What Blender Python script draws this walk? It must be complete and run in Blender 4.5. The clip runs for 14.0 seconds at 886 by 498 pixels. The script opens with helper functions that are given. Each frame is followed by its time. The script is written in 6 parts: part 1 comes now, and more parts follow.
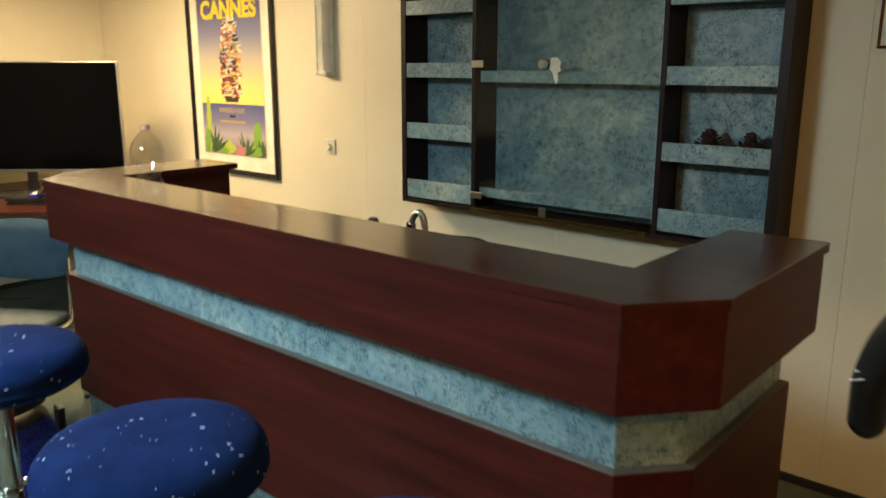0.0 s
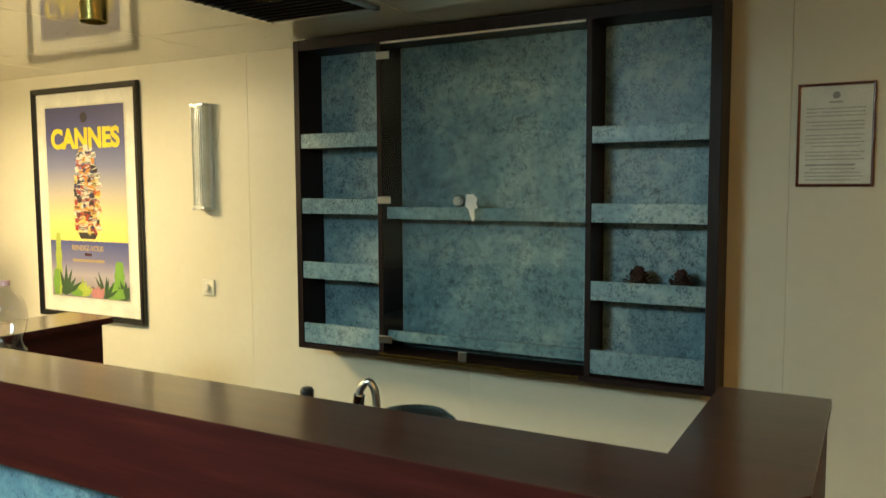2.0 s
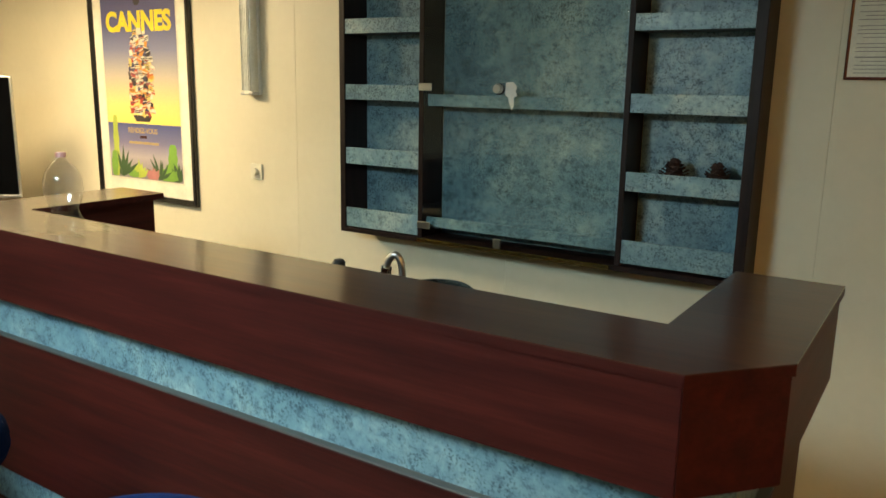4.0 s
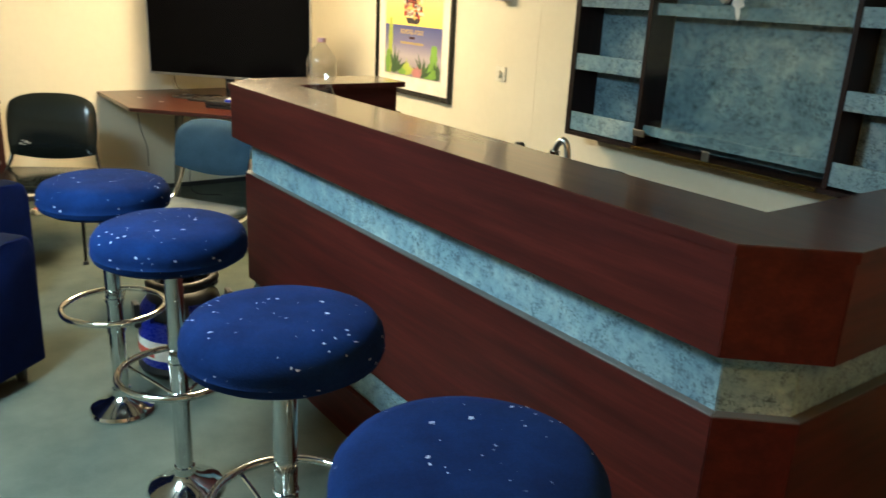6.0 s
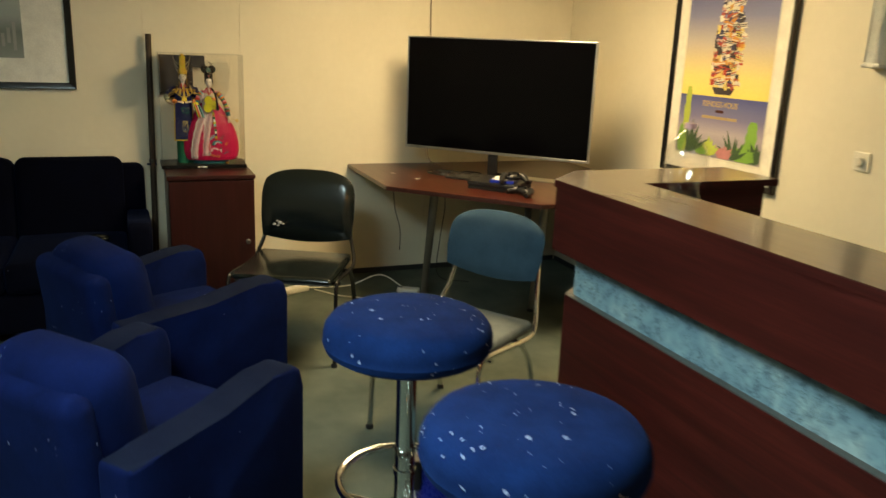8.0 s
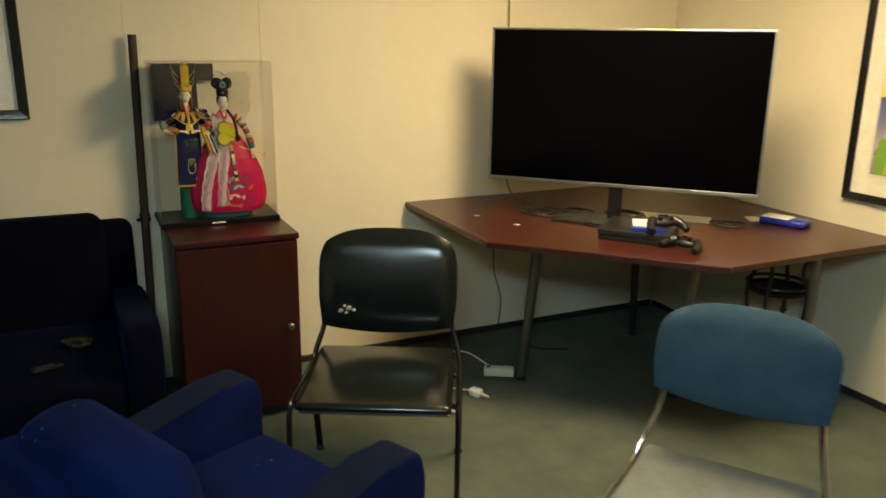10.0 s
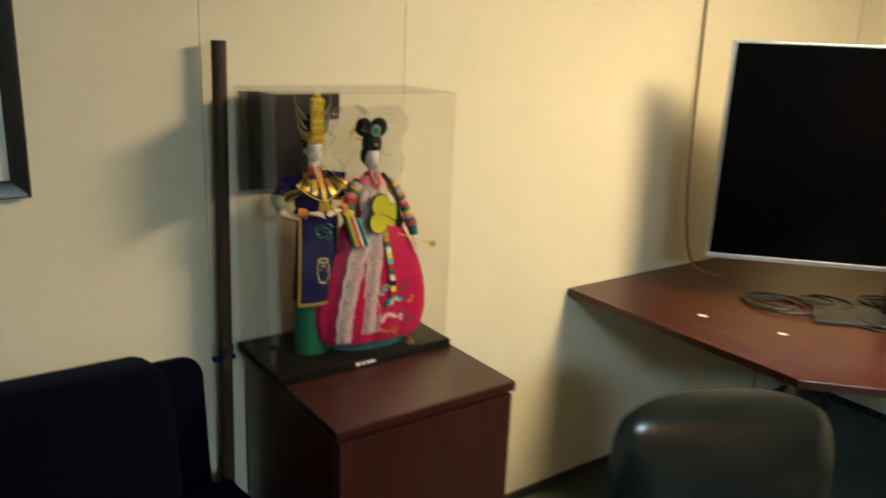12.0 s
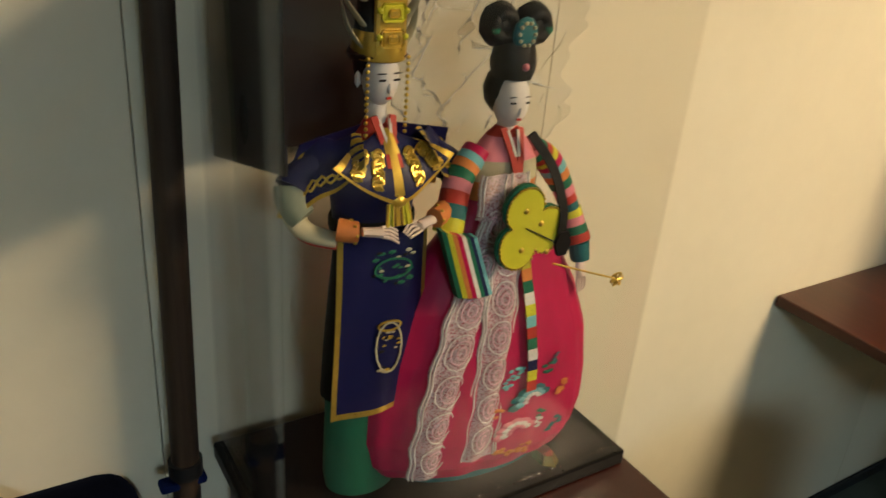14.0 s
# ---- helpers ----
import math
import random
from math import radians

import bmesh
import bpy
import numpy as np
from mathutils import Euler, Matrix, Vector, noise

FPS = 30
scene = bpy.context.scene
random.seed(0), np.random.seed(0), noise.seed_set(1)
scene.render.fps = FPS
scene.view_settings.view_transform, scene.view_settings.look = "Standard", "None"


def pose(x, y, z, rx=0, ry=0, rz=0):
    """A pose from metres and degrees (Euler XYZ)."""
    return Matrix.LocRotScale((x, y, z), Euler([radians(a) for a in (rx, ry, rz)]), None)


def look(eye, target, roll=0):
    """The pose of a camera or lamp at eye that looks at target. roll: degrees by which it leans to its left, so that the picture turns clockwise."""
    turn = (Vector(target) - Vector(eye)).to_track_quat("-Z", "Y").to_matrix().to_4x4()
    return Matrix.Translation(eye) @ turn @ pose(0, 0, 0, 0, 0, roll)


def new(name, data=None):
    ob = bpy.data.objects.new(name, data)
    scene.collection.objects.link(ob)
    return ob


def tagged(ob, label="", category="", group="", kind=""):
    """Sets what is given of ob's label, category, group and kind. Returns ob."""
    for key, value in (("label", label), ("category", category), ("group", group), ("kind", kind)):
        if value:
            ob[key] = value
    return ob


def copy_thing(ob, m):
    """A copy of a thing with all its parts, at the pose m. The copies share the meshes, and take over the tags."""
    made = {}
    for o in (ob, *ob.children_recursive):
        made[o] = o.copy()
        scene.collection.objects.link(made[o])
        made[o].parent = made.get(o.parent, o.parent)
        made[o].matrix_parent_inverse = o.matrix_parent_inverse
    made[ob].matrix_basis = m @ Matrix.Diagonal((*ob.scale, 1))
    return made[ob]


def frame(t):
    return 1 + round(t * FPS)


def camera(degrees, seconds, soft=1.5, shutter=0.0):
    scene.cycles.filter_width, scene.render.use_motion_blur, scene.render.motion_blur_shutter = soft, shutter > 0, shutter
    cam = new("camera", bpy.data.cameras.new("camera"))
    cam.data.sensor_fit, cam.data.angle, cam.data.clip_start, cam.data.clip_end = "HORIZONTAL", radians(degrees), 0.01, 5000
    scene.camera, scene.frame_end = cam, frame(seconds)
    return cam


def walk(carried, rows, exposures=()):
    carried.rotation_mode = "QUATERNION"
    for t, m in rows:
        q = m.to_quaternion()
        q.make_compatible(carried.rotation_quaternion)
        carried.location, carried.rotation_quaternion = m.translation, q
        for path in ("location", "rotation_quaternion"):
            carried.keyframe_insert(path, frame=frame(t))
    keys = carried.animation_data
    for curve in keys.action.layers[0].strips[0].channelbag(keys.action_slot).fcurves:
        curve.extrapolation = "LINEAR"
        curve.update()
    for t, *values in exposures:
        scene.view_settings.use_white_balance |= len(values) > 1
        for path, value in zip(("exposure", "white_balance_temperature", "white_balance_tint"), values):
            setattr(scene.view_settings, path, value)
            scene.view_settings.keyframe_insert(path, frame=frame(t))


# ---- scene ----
cam = camera(59.0, 14.0, shutter=0.5)
PATH = [
    (0, (0.478, 0.536, 1.549), (-0.791, 2.014, 1.096), 0.1),
    (0.5, (0.252, 0.594, 1.575), (-0.927, 2.159, 1.175), -0.3),
    (1, (0.132, 0.618, 1.592), (-0.96, 2.264, 1.276), -0.4),
    (1.5, (0.082, 0.599, 1.606), (-0.91, 2.318, 1.364), -0.5),
    (2, (0.072, 0.602, 1.621), (-0.894, 2.345, 1.459), -0.3),
    (2.5, (0.08, 0.597, 1.628), (-0.894, 2.34, 1.516), 0.2),
    (3, (0.082, 0.586, 1.622), (-0.912, 2.308, 1.404), 0.5),
    (3.2, (0.077, 0.591, 1.603), (-0.928, 2.295, 1.309), 0.4),
    (5.3, (0.549, 0.555, 1.56), (-0.745, 1.983, 1.023), 2.9),
    (5.5, (0.593, 0.583, 1.553), (-0.774, 1.928, 0.985), 3.0),
    (6, (0.592, 0.574, 1.526), (-0.939, 1.701, 0.907), 2.9),
    (6.5, (0.478, 0.489, 1.537), (-1.092, 1.579, 0.947), 2.9),
    (7, (0.273, 0.475, 1.526), (-1.342, 1.532, 1.0), 2.1),
    (7.5, (-0.059, 0.555, 1.553), (-1.796, 1.402, 1.039), 1.9),
    (8, (-0.421, 0.539, 1.523), (-2.214, 1.27, 1.022), 2.3),
    (8.2, (-0.586, 0.53, 1.548), (-2.379, 1.26, 1.043), 2.2),
    (10.3, (-2.167, 0.333, 1.539), (-3.883, 1.208, 1.0), 0.9),
    (10.5, (-2.336, 0.265, 1.572), (-4.024, 1.186, 1.022), 1.6),
    (11, (-2.777, 0.062, 1.562), (-4.358, 1.157, 1.011), 3.2),
    (11.5, (-3.147, 0.04, 1.532), (-4.667, 1.212, 0.969), 3.3),
    (12, (-3.617, 0.048, 1.565), (-5.175, 1.182, 1.031), 2.4),
    (12.5, (-3.962, 0.028, 1.564), (-5.506, 1.174, 1.017), 2.8),
    (13, (-4.196, 0.169, 1.534), (-5.697, 1.334, 0.911), 3.5),
    (13.5, (-4.458, 0.439, 1.488), (-5.969, 1.501, 0.72), 4.6),
    (14, (-4.573, 0.506, 1.468), (-6.087, 1.495, 0.614), 4.9),
]
EXPOSURES = [(0.0, -0.2, 6900, 14), (1.5, -0.14, 6600, 2), (3.2, -0.2, 6600, 5), (5.3, 0.02, 6300, 11), (6.4, 0.06, 6100, 10), (8.2, -0.63, 7100, 9), (10.3, -0.6, 6500, 8), (12.5, -0.26, 6100, 13), (14.0, -0.48, 6200, 16)]
walk(cam, [(t, look(eye, target, roll)) for t, eye, target, roll in PATH], EXPOSURES)

# ---- light and exposure ----
world = bpy.data.worlds.new("world")
world.use_nodes = True
world.node_tree.nodes["Background"].inputs[0].default_value = (0.5, 0.6, 0.65, 1)
world.node_tree.nodes["Background"].inputs[1].default_value = 0.02
scene.world = world

WALL_Y, WALL_X, CEIL = 3.475, -5.4, 2.255
EAST, SOUTH = 2.4, -2.8
WARM_AT, COOL_AT, EAST_AT = (-3.85, 2.15), (-1.5, 0.12), (1.15, 0.7)


def lamp(name, where, size, watts, colour, spread=180.0):
    data = bpy.data.lights.new(name, "AREA")
    data.shape, data.size, data.size_y = "RECTANGLE", size[0], size[1]
    data.energy, data.color, data.spread = watts, colour, radians(spread)
    ob = new(name, data)
    ob.matrix_basis = pose(*where)
    return ob


lamp("panel_lamp_warm_light", (WARM_AT[0], WARM_AT[1], CEIL - 0.135), (0.56, 0.56), 36, (1.0, 0.77, 0.44))
lamp("panel_lamp_cool_light", (COOL_AT[0], COOL_AT[1], CEIL - 0.135), (0.56, 0.56), 42, (0.68, 0.94, 1.0))
lamp("panel_lamp_east_light", (EAST_AT[0], EAST_AT[1], CEIL - 0.135), (0.26, 0.26), 6.5, (1.0, 0.43, 0.09))


# ---- materials ----
def shader(name, rough=0.5, metal=0.0, colour=(0.5, 0.5, 0.5), coat=0.0, spec=0.5):
    m = bpy.data.materials.new(name)
    m.use_nodes = True
    b = m.node_tree.nodes["Principled BSDF"]
    b.inputs["Base Color"].default_value = (*colour, 1)
    b.inputs["Roughness"].default_value = rough
    b.inputs["Metallic"].default_value = metal
    b.inputs["Coat Weight"].default_value = coat
    b.inputs["Specular IOR Level"].default_value = spec
    return m, m.node_tree, b


def node(tree, kind, **values):
    n = tree.nodes.new(kind)
    for key, value in values.items():
        if key in n.inputs:
            n.inputs[key].default_value = value
    return n


def coords(tree, scale=(1, 1, 1), space="Object"):
    c = tree.nodes.new("ShaderNodeTexCoord")
    m = tree.nodes.new("ShaderNodeMapping")
    m.inputs["Scale"].default_value = scale
    tree.links.new(c.outputs[space], m.inputs["Vector"])
    return m.outputs["Vector"]


def noise_tex(tree, vec, scale, detail=4.0, rough=0.6):
    n = node(tree, "ShaderNodeTexNoise", Scale=scale, Detail=detail, Roughness=rough)
    tree.links.new(vec, n.inputs["Vector"])
    return n.outputs["Fac"]


def ramp(tree, fac, stops):
    r = tree.nodes.new("ShaderNodeValToRGB")
    r.color_ramp.elements[0].position, r.color_ramp.elements[0].color = stops[0][0], (*stops[0][1], 1)
    r.color_ramp.elements[1].position, r.color_ramp.elements[1].color = stops[-1][0], (*stops[-1][1], 1)
    for p, c in stops[1:-1]:
        e = r.color_ramp.elements.new(p)
        e.color = (*c, 1)
    tree.links.new(fac, r.inputs["Fac"])
    return r.outputs["Color"]


def mix(tree, a, b, fac, blend="MIX"):
    n = tree.nodes.new("ShaderNodeMix")
    n.data_type, n.blend_type = "RGBA", blend
    for sock, v in ((n.inputs[6], a), (n.inputs[7], b), (n.inputs[0], fac)):
        if isinstance(v, tuple):
            sock.default_value = (*v, 1)
        elif isinstance(v, (int, float)):
            sock.default_value = v
        else:
            tree.links.new(v, sock)
    return n.outputs[2]


def bump(tree, b, height, strength, distance):
    n = node(tree, "ShaderNodeBump", Strength=strength, Distance=distance)
    tree.links.new(height, n.inputs["Height"])
    tree.links.new(n.outputs["Normal"], b.inputs["Normal"])


def rough_from(tree, b, fac, low, high):
    r = node(tree, "ShaderNodeMapRange")
    r.inputs["To Min"].default_value, r.inputs["To Max"].default_value = low, high
    tree.links.new(fac, r.inputs["Value"])
    tree.links.new(r.outputs[0], b.inputs["Roughness"])


def mottled(name, dark, light, scale, rough=0.5, metal=0.0, detail=5.0, bump_by=0.0, stretch=(1, 1, 1), coat=0.0, spec=0.5, fine=None, grain=0.55):
    """A plain surface with large stains and fine grain."""
    m, t, b = shader(name, rough, metal, coat=coat, spec=spec)
    v = coords(t, stretch)
    big = noise_tex(t, v, scale, detail)
    small = noise_tex(t, v, fine or scale * 14, 3.0)
    c = ramp(t, big, [(0.3, dark), (0.7, light)])
    c = mix(t, c, ramp(t, small, [(0.35, (0.82, 0.82, 0.82)), (0.65, (1, 1, 1))]), grain, "MULTIPLY")
    t.links.new(c, b.inputs["Base Color"])
    rough_from(t, b, small, max(0.02, rough - 0.07), min(1, rough + 0.07))
    if bump_by:
        bump(t, b, small, 0.5, bump_by)
    return m


def wood(name, dark, mid, light, along=0, rough=0.32, coat=0.15, scale=1.0, pore=0.45):
    """Laminate with a straight mahogany grain along one axis."""
    m, t, b = shader(name, rough, coat=coat, spec=0.18 if coat == 0 else 0.3)
    b.inputs["Coat Roughness"].default_value = 0.2
    s = [16.0 * scale] * 3
    s[along] = 1.1 * scale
    v = coords(t, s)
    grain = noise_tex(t, v, 1.6, 6.0, 0.62)
    s2 = [130.0 * scale] * 3
    s2[along] = 5.0 * scale
    pores = noise_tex(t, coords(t, s2), 1.0, 3.0)
    c = ramp(t, grain, [(0.28, dark), (0.52, mid), (0.76, light)])
    c = mix(t, c, ramp(t, pores, [(0.38, (0.62, 0.58, 0.58)), (0.6, (1, 1, 1))]), pore, "MULTIPLY")
    t.links.new(c, b.inputs["Base Color"])
    rough_from(t, b, pores, rough - 0.03, rough + 0.05)
    return m


def velvet(name, dark, light, flecked=True, where=0.4):
    """Worn velour, blotchy, with a few small white flecks of wear."""
    m, t, b = shader(name, 0.95, spec=0.06)
    b.inputs["Sheen Weight"].default_value = 0.03
    b.inputs["Sheen Roughness"].default_value = 0.45
    b.inputs["Sheen Tint"].default_value = (0.1, 0.25, 0.9, 1)
    v = coords(t)
    c = ramp(t, noise_tex(t, v, 7.0, 5.0), [(0.3, dark), (0.72, light)])
    nap = noise_tex(t, v, 240.0, 2.0)
    c = mix(t, c, ramp(t, nap, [(0.3, (0.7, 0.7, 0.7)), (0.7, (1, 1, 1))]), 0.6, "MULTIPLY")
    if flecked:
        vo = node(t, "ShaderNodeTexVoronoi", Scale=62.0, Randomness=1.0)
        bend = t.nodes.new("ShaderNodeVectorMath")
        bend.operation = "ADD"
        nz = node(t, "ShaderNodeTexNoise", Scale=60.0)
        t.links.new(v, nz.inputs["Vector"])
        sc = t.nodes.new("ShaderNodeVectorMath")
        sc.operation = "SCALE"
        sc.inputs["Scale"].default_value = 0.02
        t.links.new(nz.outputs["Color"], sc.inputs[0])
        t.links.new(v, bend.inputs[0])
        t.links.new(sc.outputs[0], bend.inputs[1])
        t.links.new(bend.outputs[0], vo.inputs["Vector"])
        sep = t.nodes.new("ShaderNodeSeparateColor")
        t.links.new(vo.outputs["Color"], sep.inputs[0])
        size = node(t, "ShaderNodeMapRange")
        for k, val in (("From Min", 0.6), ("From Max", 1.0), ("To Min", 0.0), ("To Max", 0.26)):
            size.inputs[k].default_value = val
        t.links.new(sep.outputs[0], size.inputs["Value"])
        less = t.nodes.new("ShaderNodeMath")
        less.operation = "LESS_THAN"
        t.links.new(vo.outputs["Distance"], less.inputs[0])
        t.links.new(size.outputs[0], less.inputs[1])
        patch = ramp(t, noise_tex(t, v, 5.0, 2.0), [(where, (0, 0, 0)), (where + 0.05, (1, 1, 1))])
        fac = t.nodes.new("ShaderNodeMath")
        fac.operation = "MULTIPLY"
        t.links.new(less.outputs[0], fac.inputs[0])
        t.links.new(patch, fac.inputs[1])
        c = mix(t, c, (0.36, 0.42, 0.58), fac.outputs[0])
    t.links.new(c, b.inputs["Base Color"])
    bump(t, b, nap, 0.4, 0.002)
    return m


def marble(name, tint=1.0):
    """Blue-grey sponge-patterned laminate."""
    m, t, b = shader(name, 0.38, spec=0.4)
    v = coords(t)
    big = noise_tex(t, v, 3.6, 7.0, 0.7)
    mid = noise_tex(t, v, 42.0, 6.0, 0.72)
    c = ramp(t, big, [(0.3, (0.085, 0.17, 0.235)), (0.5, (0.19, 0.31, 0.365)), (0.72, (0.4, 0.5, 0.49))])
    c = mix(t, c, ramp(t, mid, [(0.37, (0.2, 0.26, 0.3)), (0.46, (0.9, 0.91, 0.92)), (0.64, (1.3, 1.28, 1.22))]), 0.64, "MULTIPLY")
    speck = noise_tex(t, v, 150.0, 3.0, 0.6)
    clump = ramp(t, noise_tex(t, v, 9.0, 3.0), [(0.42, (1, 1, 1)), (0.54, (0, 0, 0))])
    dots = ramp(t, speck, [(0.4, (0.2, 0.24, 0.26)), (0.47, (1, 1, 1))])
    c = mix(t, c, mix(t, dots, (1.0, 1.0, 1.0), clump), 0.75, "MULTIPLY")
    vein = node(t, "ShaderNodeTexNoise", Scale=11.0, Detail=4.0)
    t.links.new(v, vein.inputs["Vector"])
    line = ramp(t, vein.outputs["Fac"], [(0.49, (1, 1, 1)), (0.5, (0.55, 0.58, 0.6)), (0.51, (1, 1, 1))])
    c = mix(t, c, line, 0.7, "MULTIPLY")
    t.links.new(c, b.inputs["Base Color"])
    bump(t, b, mid, 0.15, 0.001)
    return m


def glass(name, colour=(0.93, 0.96, 0.95), rough=0.01, shine=0.04):
    """Thin clear sheet: mostly see-through, with real gloss."""
    m = bpy.data.materials.new(name)
    m.use_nodes = True
    t = m.node_tree
    t.nodes.clear()
    out = t.nodes.new("ShaderNodeOutputMaterial")
    clear = t.nodes.new("ShaderNodeBsdfTransparent")
    clear.inputs[0].default_value = (*colour, 1)
    gloss = t.nodes.new("ShaderNodeBsdfGlossy")
    gloss.inputs["Roughness"].default_value = rough
    lay = t.nodes.new("ShaderNodeLayerWeight")
    lay.inputs["Blend"].default_value = 0.5
    power = t.nodes.new("ShaderNodeMath")
    power.operation = "POWER"
    power.inputs[1].default_value = 4.0
    t.links.new(lay.outputs["Facing"], power.inputs[0])
    fres = t.nodes.new("ShaderNodeMath")
    fres.operation = "MULTIPLY_ADD"
    fres.inputs[1].default_value, fres.inputs[2].default_value = 0.7, shine
    t.links.new(power.outputs[0], fres.inputs[0])
    mx = t.nodes.new("ShaderNodeMixShader")
    t.links.new(fres.outputs[0], mx.inputs[0])
    t.links.new(clear.outputs[0], mx.inputs[1])
    t.links.new(gloss.outputs[0], mx.inputs[2])
    t.links.new(mx.outputs[0], out.inputs["Surface"])
    return m


def flat(name, colour, rough=0.5, metal=0.0, spec=0.5):
    return mottled(name, tuple(c * 0.86 for c in colour), tuple(min(1, c * 1.1) for c in colour), 9.0, rough, metal, spec=spec)


def glow(name, colour, strength):
    m, t, b = shader(name, 0.4, colour=colour)
    b.inputs["Emission Color"].default_value = (*colour, 1)
    b.inputs["Emission Strength"].default_value = strength
    return m


def lacquer(m, rough, ior):
    """A smooth clear coat over a material."""
    b = m.node_tree.nodes["Principled BSDF"]
    b.inputs["Coat Weight"].default_value, b.inputs["Coat Roughness"].default_value, b.inputs["Coat IOR"].default_value = 1.0, rough, ior
    return m


